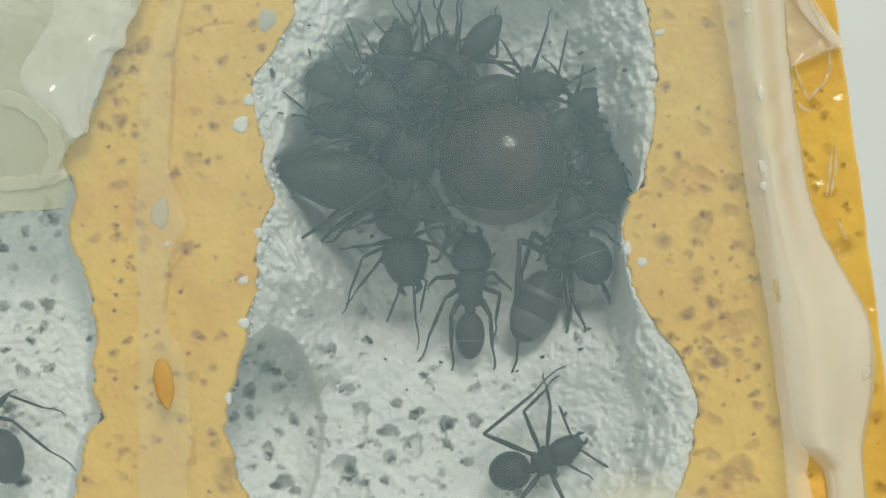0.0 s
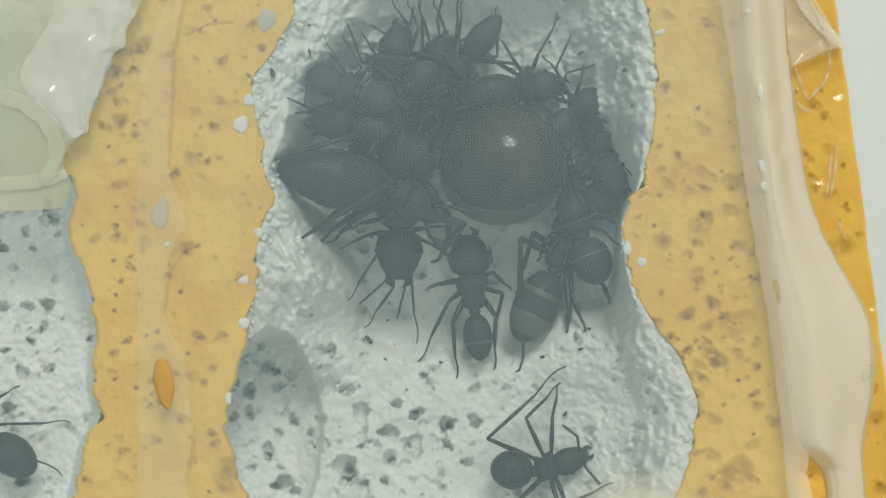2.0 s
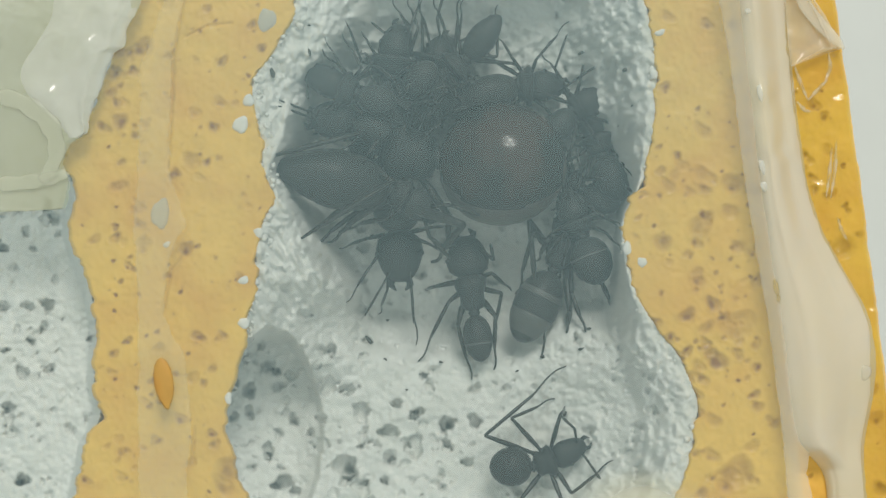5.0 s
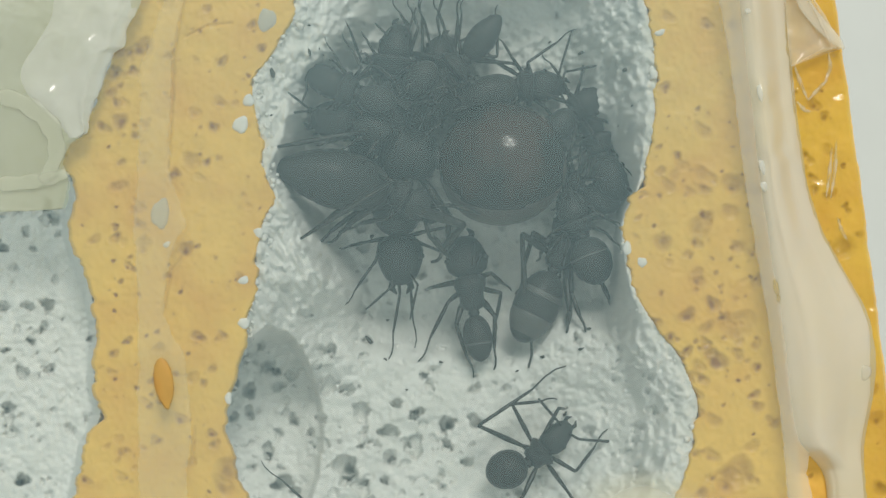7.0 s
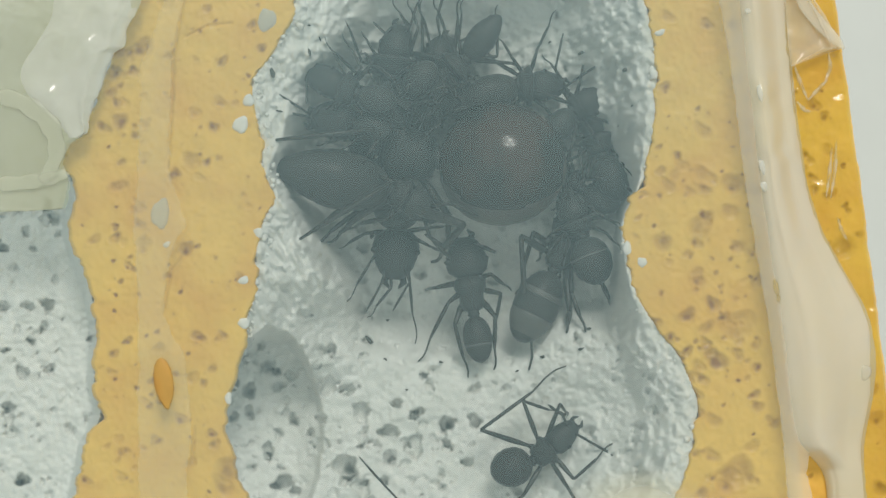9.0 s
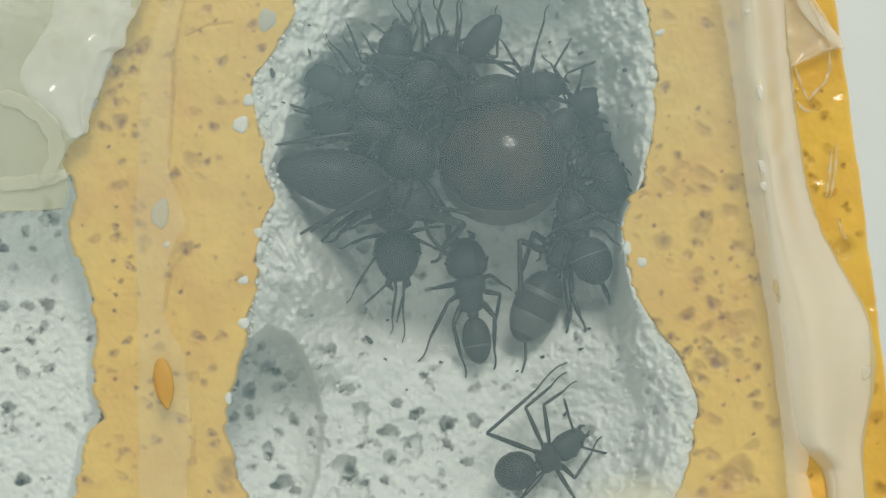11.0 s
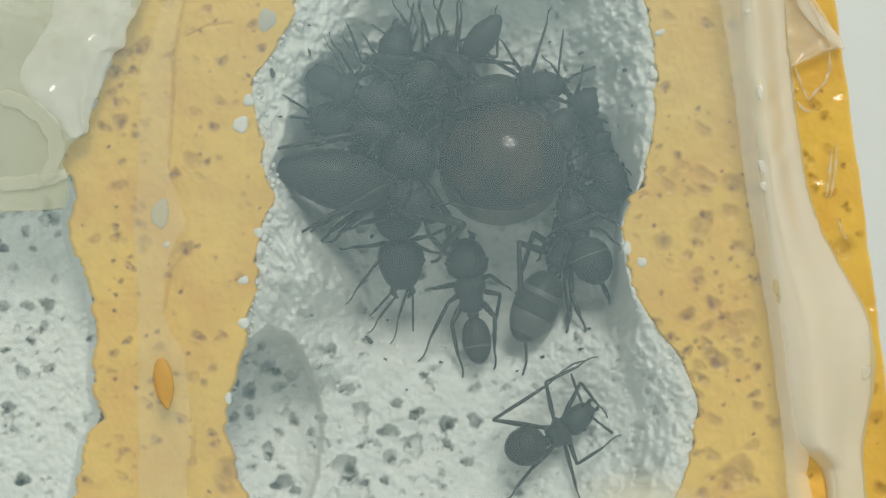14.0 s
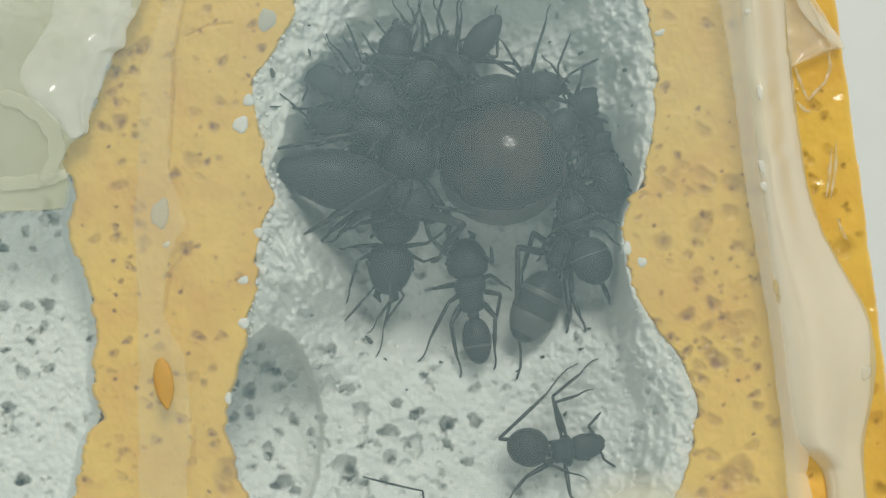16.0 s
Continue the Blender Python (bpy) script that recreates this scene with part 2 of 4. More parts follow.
# ---- the block ----
def build_block():
    v = np.arange(-140, 1241, 2.5)
    s = np.linspace(0, 1, 790)
    V = np.repeat(v[:, None], len(s), 1)
    U = -340 + (outer(V) + 340) * s[None, :]
    h, free, p = basin(U, V)
    h = h + free * (0.12 * rough(U, V, 15, 1) + 0.09 * rough(U, V, 7, 2) + 0.04 * rough(U, V, 3.6, 3) + (0.12 + 0.20 * ramp((V - 380) / 60) * ramp((760 - U) / 100)) * p * rough(0.4 * (0.5 * U + 0.85 * V), 0.85 * U - 0.5 * V, 9, 17) + (0.16 - 0.08 * ramp((U - 900) / 100)) * p * rough(U, 0.7 * V, 19, 18))
    rng = np.random.RandomState(4)
    pores = [(612, 827, 22), (639, 864, 16), (681, 851, 9), (688, 812, 12), (733, 790, 19), (688, 764, 18), (736, 733, 14), (639, 730, 18), (702, 715, 10), (790, 751, 15), (840, 745, 13), (839, 688, 12),
             (895, 688, 8), (827, 818, 11), (581, 685, 17), (569, 741, 10), (569, 788, 14), (587, 621, 12), (651, 603, 8), (639, 548, 11), (790, 785, 9), (750, 665, 9), (781, 617, 9)]
    pores += [(477, 647, 12), (489, 657, 9), (516, 664, 11), (491, 685, 10), (441, 692, 13), (416, 680, 9), (414, 739, 10), (505, 730, 9), (493, 768, 8), (474, 808, 8), (446, 829, 8), (500, 855, 18), (522, 869, 9)]
    pores += [(rng.uniform(1030, 1205), rng.uniform(580, 870), rng.uniform(3, 9), 0.32) for _ in range(80)]
    pores += [(rng.uniform(540, 1130), rng.uniform(-40, 230), rng.uniform(5, 15), 0.16) for _ in range(110)]
    pores += [(rng.uniform(420, 900), rng.uniform(600, 900), rng.uniform(3.5, 10), 0.6) for _ in range(50)]
    pores += [(5, 545, 14), (30, 585, 10), (85, 540, 12), (55, 605, 9), (5, 440, 10), (40, 660, 12), (88, 655, 10), (125, 760, 11), (15, 740, 12), (40, 850, 14)]
    for _ in range(1500):
        big = rng.rand()
        pores.append((rng.uniform(-330, 1240), rng.uniform(-130, 1230), 2.0 + 9.0 * big ** 3.6 + 2 * rng.rand(), 0.7))
    du = 2.45
    for k, (a, b, r, *shallow) in enumerate(pores):
        i0, i1 = np.searchsorted(v, [b - r * 1.7, b + r * 1.7])
        row = U[min(i0, len(v) - 1)]
        j0, j1 = np.searchsorted(row, [a - r * 1.9, a + r * 1.9])
        if i1 - i0 < 2 or j1 - j0 < 2:
            continue
        x, y = U[i0:i1, j0:j1] - a, V[i0:i1, j0:j1] - b
        tilt, squash = rng.uniform(0, math.pi), rng.uniform(0.6, 1.0)
        x, y = x * math.cos(tilt) + y * math.sin(tilt), (-x * math.sin(tilt) + y * math.cos(tilt)) / squash
        ang = np.arctan2(y, x)
        f1, f2 = rng.uniform(0, 6.28, 2)
        reach = r * (1 + 0.14 * np.sin(2 * ang + f1) + 0.13 * np.sin(3 * ang + f2) + 0.08 * np.sin(5 * ang + f1) + 0.03 * np.sin(9 * ang + f2))
        q = np.hypot(x, y) / reach
        deep = (0.062 * r + 0.15) * rng.uniform(0.45, 1.5) * (shallow[0] if shallow else 1.0)
        core = np.hypot(x - 0.35 * r * math.cos(f1), y - 0.35 * r * math.sin(f1)) / (0.32 * r)
        cut = deep * (np.clip((1.05 - q) * 6.5, 0, 1) * (1 + 0.25 * x / r) + (0.7 if r > 7 and k % 3 == 0 else 0.0) * np.clip(1.6 - core, 0, 1))
        h[i0:i1, j0:j1] -= cut * free[i0:i1, j0:j1] * (1 - 0.6 * p[i0:i1, j0:j1])
    # the outer side drops to the table
    X, Y, Z = chart(U, V, h)
    X = np.concatenate([X, X[:, -1:] + 0.0002, X[:, -1:] + 0.0002], 1)
    Y = np.concatenate([Y, Y[:, -1:], Y[:, -1:]], 1)
    Z = np.concatenate([Z, Z[:, -1:] - 0.001, Z[:, -1:] * 0], 1)
    ob = new("nest_ground", sheet_mesh("nest_ground", X, Y, Z, M_BLOCK))
    return tagged(ob, "white porous aerated concrete carved into open chambers", "ground", kind="structure")


def build_wall_top(name, left, right, cols, seed, marks, count, label, cracks=(), field=None):
    """A yellow-coated wall top: a ragged slab with sunken, dirt-rimmed bubbles."""
    v = np.arange(-140, 1241, 2.5)
    s = np.linspace(0, 1, cols)
    V = np.repeat(v[:, None], cols, 1)
    a, b = left(v)[:, None], right(v)[:, None]
    U = a + (b - a) * s[None, :]
    edge = np.minimum(U - a, b - U)
    h = 9.78 + 0.06 * rough(U, V, 45, seed) + 0.03 * rough(U, V, 16, seed + 1) + 0.02 * rough(U, V, 7, seed + 2)
    h = h - 0.5 * (1 - np.clip(edge / 7, 0, 1)) ** 2
    dirt = np.zeros_like(h)
    rng = np.random.RandomState(seed)
    for _ in range(count):
        marks = marks + [(rng.uniform(0, 1), rng.uniform(-130, 1110), 2.0 + 13 * rng.rand() ** 3.4, rng.uniform(0.2, 0.95))]
    if field:
        u0, u1, v0, v1, n = field
        marks = marks + [(rng.uniform(u0, u1), rng.uniform(v0, v1), 5.0 + 11 * rng.rand() ** 1.5, rng.uniform(0.3, 0.8)) for _ in range(n)]
    for a0, b0, r, dark in marks:
        i0, i1 = np.searchsorted(v, [b0 - r * 1.6, b0 + r * 1.6])
        if i1 - i0 < 1:
            continue
        mid = U[(i0 + i1) // 2 if (i0 + i1) // 2 < len(v) else -1]
        c = a0 if a0 > 1 else mid[0] + (mid[-1] - mid[0]) * (0.05 + 0.9 * a0)
        x, y = U[i0:i1] - c, V[i0:i1] - b0
        t, sq = rng.uniform(0, math.pi), rng.uniform(0.6, 1.0)
        x, y = x * math.cos(t) + y * math.sin(t), (-x * math.sin(t) + y * math.cos(t)) / sq
        ang = np.arctan2(y, x)
        q = np.hypot(x, y) / (r * (1 + 0.14 * np.sin(2 * ang + t * 3) + 0.1 * np.sin(3 * ang + t * 5)))
        h[i0:i1] -= (0.004 * r + 0.025) * np.clip((1 - q) * 2.0, 0, 1)
        h[i0:i1] += 0.02 * np.exp(-((q - 1.08) / 0.12) ** 2)
        disc = np.clip((1.05 - q) * 2.2, 0, 1)
        if r > 7:
            core = np.hypot(x - 0.3 * r * math.cos(t * 7), y - 0.3 * r * math.sin(t * 7)) / (0.34 * r)
            form = 0.6 * disc + 0.16 * np.exp(-((q - 0.92) / 0.2) ** 2) + 0.95 * dark * np.clip(1.6 - core, 0, 1) * disc
        else:
            form = 1.2 * disc
        patch = 1.15 * dark * form * (0.9 + 0.3 * rough(U[i0:i1], V[i0:i1], max(3.5, r * 0.35), seed + 9))
        dirt[i0:i1] = np.maximum(dirt[i0:i1], patch)
    for path in cracks:
        for (u0, v0), (u1, v1) in zip(path[:-1], path[1:]):
            t = np.clip(((U - u0) * (u1 - u0) + (V - v0) * (v1 - v0)) / ((u1 - u0) ** 2 + (v1 - v0) ** 2), 0, 1)
            d = np.hypot(U - u0 - t * (u1 - u0) + 1.5 * rough(U, V, 12, seed + 4), V - v0 - t * (v1 - v0)) / 2.6
            h -= 0.09 * np.clip(1.3 - d, 0, 1)
            dirt = np.maximum(dirt, 0.2 * np.clip(1.3 - d, 0, 1))
    h[:, 0] -= 1.2
    h[:, -1] -= 1.2
    X, Y, Z = chart(U, V, h)
    ob = new(name, sheet_mesh(name, X, Y, Z, M_YELLOW, np.clip(dirt, 0, 1)))
    return tagged(ob, label, "wall", kind="structure")


build_block()
build_wall_top("wall_west", west_a, west_b, 150, 51,
               [(252, 85, 20, 0.7), (232, 98, 14, 0.7), (212, 215, 18, 0.8), (240, 240, 9, 0.7), (340, 285, 20, 0.45), (330, 440, 16, 0.8), (366, 16, 10, 0.6), (213, 330, 17, 0.4),
                (227, 603, 9, 0.8), (386, 600, 8, 0.5), (345, 105, 8, 0.3), (300, 100, 6, 0.5), (405, 830, 30, 0.55), (395, 860, 25, 0.5), (215, 800, 10, 0.6)],
               330, "yellow-coated crumbly wall top with small brown bubbles",
               [[(326, 0), (309, 90), (304, 200), (297, 300)], [(338, 440), (303, 478), (290, 545)], [(330, 66), (366, 46), (410, 42)], [(344, 755), (342, 815)]], (190, 262, 60, 480, 34))
build_wall_top("wall_east", east_a, outer, 160, 61,
               [(1243, 232, 20, 0.4), (1182, 328, 18, 0.5), (1297, 326, 22, 0.5), (1247, 312, 24, 0.3), (1240, 400, 30, 0.5), (1172, 430, 20, 0.6), (1216, 558, 16, 0.85), (1262, 538, 17, 0.85),
                (1250, 580, 16, 0.5), (1305, 578, 34, 0.4), (1266, 636, 24, 0.85), (1216, 622, 13, 0.85), (1292, 375, 17, 0.45), (1340, 720, 13, 0.6), (1371, 750, 12, 0.7), (1300, 840, 34, 0.5),
                (1242, 873, 12, 0.7), (1490, 440, 26, 0.6), (1472, 465, 8, 0.9), (1423, 272, 9, 0.9), (1492, 292, 6, 0.9), (1440, 185, 14, 0.7), (1520, 415, 9, 0.6), (1550, 740, 16, 0.6), (1560, 865, 18, 0.8), (1236, 700, 14, 0.5), (1258, 806, 18, 0.5), (1280, 862, 16, 0.6), (1330, 850, 14, 0.5), (1262, 745, 16, 0.35), (1330, 790, 16, 0.35), (1160, 572, 13, 0.6), (1182, 600, 14, 0.7), (1200, 630, 15, 0.7), (1222, 668, 16, 0.6), (1236, 730, 12, 0.5), (1228, 800, 15, 0.5), (1458, 205, 12, 0.9), (1418, 300, 11, 0.8), (1500, 372, 9, 0.9), (1462, 348, 10, 0.8), (1536, 600, 10, 0.8), (1545, 690, 12, 0.8)],
               360, "yellow-coated crumbly wall top with brown bubbles and pits", (), (1150, 1345, 330, 720, 46))


def box_mesh(name, corners, z0, z1, mat):
    """A prism over a plan outline."""
    n = len(corners)
    vs = [(x, y, z0) for x, y in corners] + [(x, y, z1) for x, y in corners]
    fs = [tuple(range(n))[::-1], tuple(range(n, 2 * n))] + [(i, (i + 1) % n, n + (i + 1) % n, n + i) for i in range(n)]
    return solid(name, vs, fs, mat, smooth=False)


def build_pane():
    z0, z1 = FLOOR_Z + 0.01002, FLOOR_Z + 0.0112
    pts = [at(u, v, 10.2) for u, v in ((-335, 1235), (1453, 1235), (1302, -135), (-335, -135))]
    ob = new("cover_glass", box_mesh("cover_glass", [(p.x, p.y) for p in pts], z0, z1, M_GLASS))
    ob.data.materials.append(M_CLEAN)
    for face in ob.data.polygons:
        face.material_index = 0 if face.normal.z > 0.5 else 1
    tagged(ob, "thin fogged glass pane lying on the walls", "glass pane")


build_pane()


def build_table():
    ob = new("table_top", box_mesh("table_top", [(-0.25, -0.2), (0.25, -0.2), (0.25, 0.2), (-0.25, 0.2)], -0.02, 0.0, M_TABLE))
    tagged(ob, "pale grey-white plain table under the nest", "table", kind="structure")


build_table()


# ---- sealant ----
def bead(name, left, right, profile, v0, v1, cols, mat, label, category="sealant", step=3.0):
    """A strip of sealant between two edges; profile(U, V, s) gives its height."""
    v = np.arange(v0, v1 + 0.1, step)
    s = np.linspace(0, 1, cols)
    V = np.repeat(v[:, None], cols, 1)
    a, b = left(v)[:, None], right(v)[:, None]
    U = a + (b - a) * s[None, :]
    h = profile(U, V, np.repeat(s[None, :], len(v), 0))
    X, Y, Z = chart(U, V, h)
    ob = new(name, sheet_mesh(name, X, Y, Z, mat))
    return tagged(ob, label, category)


seal_a = line([-140, 0, 100, 200, 330, 440, 560, 700, 770, 792, 806, 818, 830, 846, 862, 882, 940, 1240],
              [1296, 1306, 1318, 1330, 1344, 1360, 1378, 1396, 1404, 1414, 1430, 1446, 1460, 1464, 1457, 1466, 1470, 1476], 1.2, 71)
seal_b = line([-140, 0, 125, 200, 330, 400, 450, 520, 580, 640, 700, 760, 790, 820, 882, 1240],
              [1382, 1393, 1404, 1410, 1430, 1452, 1478, 1520, 1546, 1552, 1546, 1534, 1528, 1530, 1536, 1550], 0.9, 81)
skin_a = line([-140, 0, 100, 200, 330, 440, 560, 700, 800, 882, 1120], [1262, 1272, 1290, 1304, 1320, 1338, 1358, 1376, 1388, 1393, 1410], 1.5, 75)


def seal_shape(U, V, s):
    base = 11.25 - 1.5 * ramp((s - 0.25) / 0.5) - 1.3 * ramp((V - 790) / 45) * (1 - ramp((s - 0.25) / 0.5))
    dome = np.sin(np.pi * np.clip(s, 0, 1)) ** 0.7
    fat = 0.9 + 0.5 * np.interp(V, [0, 350, 600, 760, 882], [0.3, 0.3, 0.9, 0.6, 0.0])
    crease = -0.05 * np.exp(-((s - 0.24 - 0.04 * np.sin(V / 90)) / 0.06) ** 2)
    swell = 0.34 * np.exp(-((V - 735) / 70) ** 2) * ramp(1 - np.abs(s - 0.5) / 0.5)
    folds = 0.02 * rough(U, V * 0.35, 26, 91) + 0.20 * rough(U, V * 0.8, 90, 92) + 0.10 * rough(U, V * 0.6, 36, 98) + 0.20 * rough(U * 0.9, V * 0.7, 23, 131) * np.exp(-((V - 220) / 110) ** 2)
    return base + dome * (0.7 * fat + crease + folds + swell)


seal_a, seal_b = soften(seal_a, 0), soften(seal_b, 0)
strip = bead("sealant_strip", seal_a, seal_b, seal_shape, -140, 1240, 70, M_SILICONE, "glossy milky silicone strip sealing the glass edge", "sealant")
skin_b = line([-140, 0, 100, 200, 330, 440, 560, 700, 800, 840, 882, 1120], [1312, 1322, 1340, 1352, 1366, 1382, 1402, 1420, 1436, 1428, 1440, 1455], 3, 73)
bead("sealant_skin", skin_a, skin_b, lambda U, V, s: 11.21 + 0.22 * np.sin(np.pi * s) ** 0.7 + 0.04 * rough(U, V, 30, 93) * np.sin(np.pi * s), -140, 1240, 20, M_SKIN, "thin clear silicone skin along the glass edge", "sealant")
flap_a = line([-140, 0, 118], [1380, 1390, 1398], 1, 95)
flap_b = line([-140, -60, 0, 40, 86, 92, 104, 118], [1380, 1405, 1442, 1468, 1494, 1470, 1440, 1404], 1, 96)
bead("sealant_flap", flap_a, flap_b, lambda U, V, s: 10.15 + 0.25 * np.sin(np.pi * s) + 0.45 * np.exp(-((s - 0.8) / 0.1) ** 2) + 0.12 * rough(U, V, 22, 97), -140, 118, 40, M_SKIN,
     "thin pale silicone flap overhanging the yellow edge", "sealant")
bead("resin_coat", lambda v: np.where(v < 110, 1396, np.minimum(seal_b(v), 1546)) - 6, soften(outer, -2),
     lambda U, V, s: 10.02 + 0.10 * rough(U, V, 40, 121) + 0.07 * rough(U, V, 15, 122) - 0.2 * ramp((s - 0.93) / 0.07), -140, 1240, 40, M_RESIN, "glossy amber resin coat over the bare yellow edge", "resin")


film_r = line([-140, 0, 25, 55, 84, 94, 110, 125, 145, 165, 200, 236, 254, 290, 320, 345, 372], [292, 250, 238, 224, 220, 202, 196, 188, 184, 174, 162, 152, 123, 110, 122, 122, 116], 3, 101)
film_end = line([-140, 366, 372, 378, 384], [400, 400, 90, -60, -320], 3, 109)
bead("silicone_film", line([-140, 372], [-330, -330]), lambda v: np.minimum(film_r(v), film_end(v)),
     lambda U, V, s: 11.3 + 0.12 * rough(U, V, 60, 103) - 0.12 * ramp((s - 0.97) / 0.03), -140, 384, 90, M_FILM, "smooth greenish silicone film on the glass", "sealant")
lump_l = line([-140, 0, 35, 65, 100, 135, 165, 190, 215, 246], [92, 95, 90, 70, 44, 32, 40, 66, 100, 128], 4, 105)


def lump_shape(U, V, s):
    d = np.sin(np.pi * s) ** 0.5
    return 11.25 + d * (0.38 + 0.22 * rough(U, V, 60, 106) + 0.16 * rough(U, V, 28, 107)) + 0.2 * np.exp(-((s - 0.82) / 0.07) ** 2) * d


bead("silicone_lump", soften(lump_l, 0), film_r, lump_shape, -140, 246, 60, M_CLEAR, "glossy clear whitish silicone lump beside the wall", "sealant")


def tube(name, pts, radii, mat, sides=10, flat=1.0):
    """A round rod along points, with a radius at each."""
    vs, fs = [], []
    pts = [Vector(p) for p in pts]
    for i, p in enumerate(pts):
        d = (pts[min(i + 1, len(pts) - 1)] - pts[max(i - 1, 0)]).normalized()
        side = d.cross(Vector((0, 0, 1)))
        side = side.normalized() if side.length > 1e-6 else Vector((0, 1, 0))
        up = side.cross(d)
        for k in range(sides):
            a = 2 * math.pi * k / sides
            vs.append(p + (side * math.cos(a) + up * math.sin(a) * flat) * radii[i])
    n = len(pts)
    for i in range(n - 1):
        for k in range(sides):
            a, b = i * sides + k, i * sides + (k + 1) % sides
            fs.append((a, b, b + sides, a + sides))
    fs.append(tuple(range(sides))[::-1])
    fs.append(tuple(range((n - 1) * sides, n * sides)))
    return solid(name, vs, fs, mat)


def build_flap_edge():
    spine = [(1404, -60), (1412, -20), (1424, 8), (1440, 30), (1458, 50), (1474, 66), (1486, 78), (1494, 87)]
    pts = [at(u, v, 10.7 - 0.02 * i) for i, (u, v) in enumerate(spine)]
    rad = [unit(10) * w for w in (9, 11, 12, 12, 11, 10, 7, 2)]
    tagged(new("sealant_fold", tube("sealant_fold", pts, rad, M_SKIN, 12, 0.2)), "whitish folded edge of a silicone flap", "sealant")


build_flap_edge()


def build_ring(cu, cv, ru, rv, a0, a1, thick):
    pts, rad = [], []
    for i in range(29):
        a = radians(a0 + (a1 - a0) * i / 28)
        pts.append(at(cu + ru * math.cos(a), cv - rv * math.sin(a), 11.5))
        rad.append(thick * unit(11) * (0.55 + 0.45 * math.sin(math.pi * i / 28)) * (1 + 0.15 * math.sin(i * 1.3)))
    ob = new("silicone_bead", tube("silicone_bead", pts, rad, M_RIM, 12, 0.16))
    tagged(ob, "pale rounded bead edging a dried silicone drop", "sealant", group="silicone beads")


build_ring(-20, 262, 120, 92, 105, -40, 17)
build_ring(-40, 300, 160, 27, -110, -8, 13)

# Silicone threads; the pair at v 250-352 is added to draw two upright glints.
for pts in ([(1404, 112), (1418, 150), (1430, 178)], [(1430, 178), (1446, 160), (1466, 140)], [(1408, 178), (1424, 196), (1436, 198)], [(1466, 92), (1470, 120), (1458, 150)],
            [(1404, 140), (1402, 170), (1408, 200)], [(1472, 262), (1468, 310), (1462, 350)], [(1480, 250), (1478, 300), (1470, 352)], [(1482, 385), (1490, 410), (1500, 426)]):
    fine_pts = []
    for k in range(9):
        f = k / 8 * 2
        a, b = (pts[0], pts[1]) if f < 1 else (pts[1], pts[2])
        f -= int(f >= 1)
        fine_pts.append(at(a[0] + (b[0] - a[0]) * f, a[1] + (b[1] - a[1]) * f, 9.95 + 0.06 * math.sin(k)))
    ob = new("thread_or_glint", tube("thread_or_glint", fine_pts, [unit(10) * (0.8 + 3.0 * math.sin(math.pi * k / 8) * (1 + 0.3 * math.sin(2.4 * k))) for k in range(9)], M_THREAD_GLINT, 8))
    tagged(ob, "glossy clear strand on the yellow edge, silicone thread and stand-in glint alike", "sealant", "silicone threads")


def build_crumbs():
    """Loose white grains along the broken rims."""
    rng = random.Random(8)
    vs, fs = [], []
    for _ in range(230):
        west = rng.random() < 0.88
        v = rng.choice([rng.uniform(100, 330), rng.uniform(380, 640), rng.uniform(-60, 900)]) if west else rng.uniform(-60, 900)
        u = float(west_b(np.array([v]))[0]) + rng.gauss(4, 9) if west else float(east_a(np.array([v]))[0]) - rng.gauss(4, 8)
        size = rng.uniform(1.5, 3.5) + 4.5 * rng.random() ** 4
        c, k = at(u, v, min(ground(u, v) + 0.06, 9.6)), unit(9.6)
        base = len(vs)
        for d in ((1, 0, 0), (0, 1, 0), (-1, 0, 0), (0, -1, 0), (0.7, 0.7, 0.5), (-0.7, 0.7, 0.5), (-0.7, -0.7, 0.5), (0.7, -0.7, 0.5), (0, 0, 0.8), (0, 0, -0.6)):
            vs.append(c + Vector(d) * size * k * rng.uniform(0.7, 1.25))
        for i in range(4):
            j = (i + 1) % 4
            fs += [(base + i, base + j, base + 4 + i), (base + 4 + i, base + j, base + 4 + j), (base + 4 + i, base + 4 + j, base + 8), (base + j, base + i, base + 9)]
    tagged(new("plaster_crumbs", solid("plaster_crumbs", vs, fs, M_CHIP)), "loose white plaster crumbs along the broken chamber rims", "crumbs", kind="stuff")


build_crumbs()

# ---- glue smear, fog smear, husk and chips on the walls ----
bead("glue_smear", line([-140, 0, 120, 260, 420, 560, 700, 882, 1120], [300, 292, 248, 246, 236, 246, 244, 246, 250], 3, 111),
     line([-140, 0, 100, 210, 300, 400, 450, 560, 640, 760, 882, 1120], [330, 326, 306, 300, 300, 330, 300, 288, 330, 338, 330, 330], 3, 112),
     lambda U, V, s: 11.24 + 0.12 * np.sin(np.pi * s) ** 0.4 + 0.03 * rough(U, V, 40, 113) + 0.10 * np.exp(-((s - 0.93) / 0.04) ** 2), -140, 1240, 24, M_SMEAR, "pale smear of dried glue along the wall", "glue")


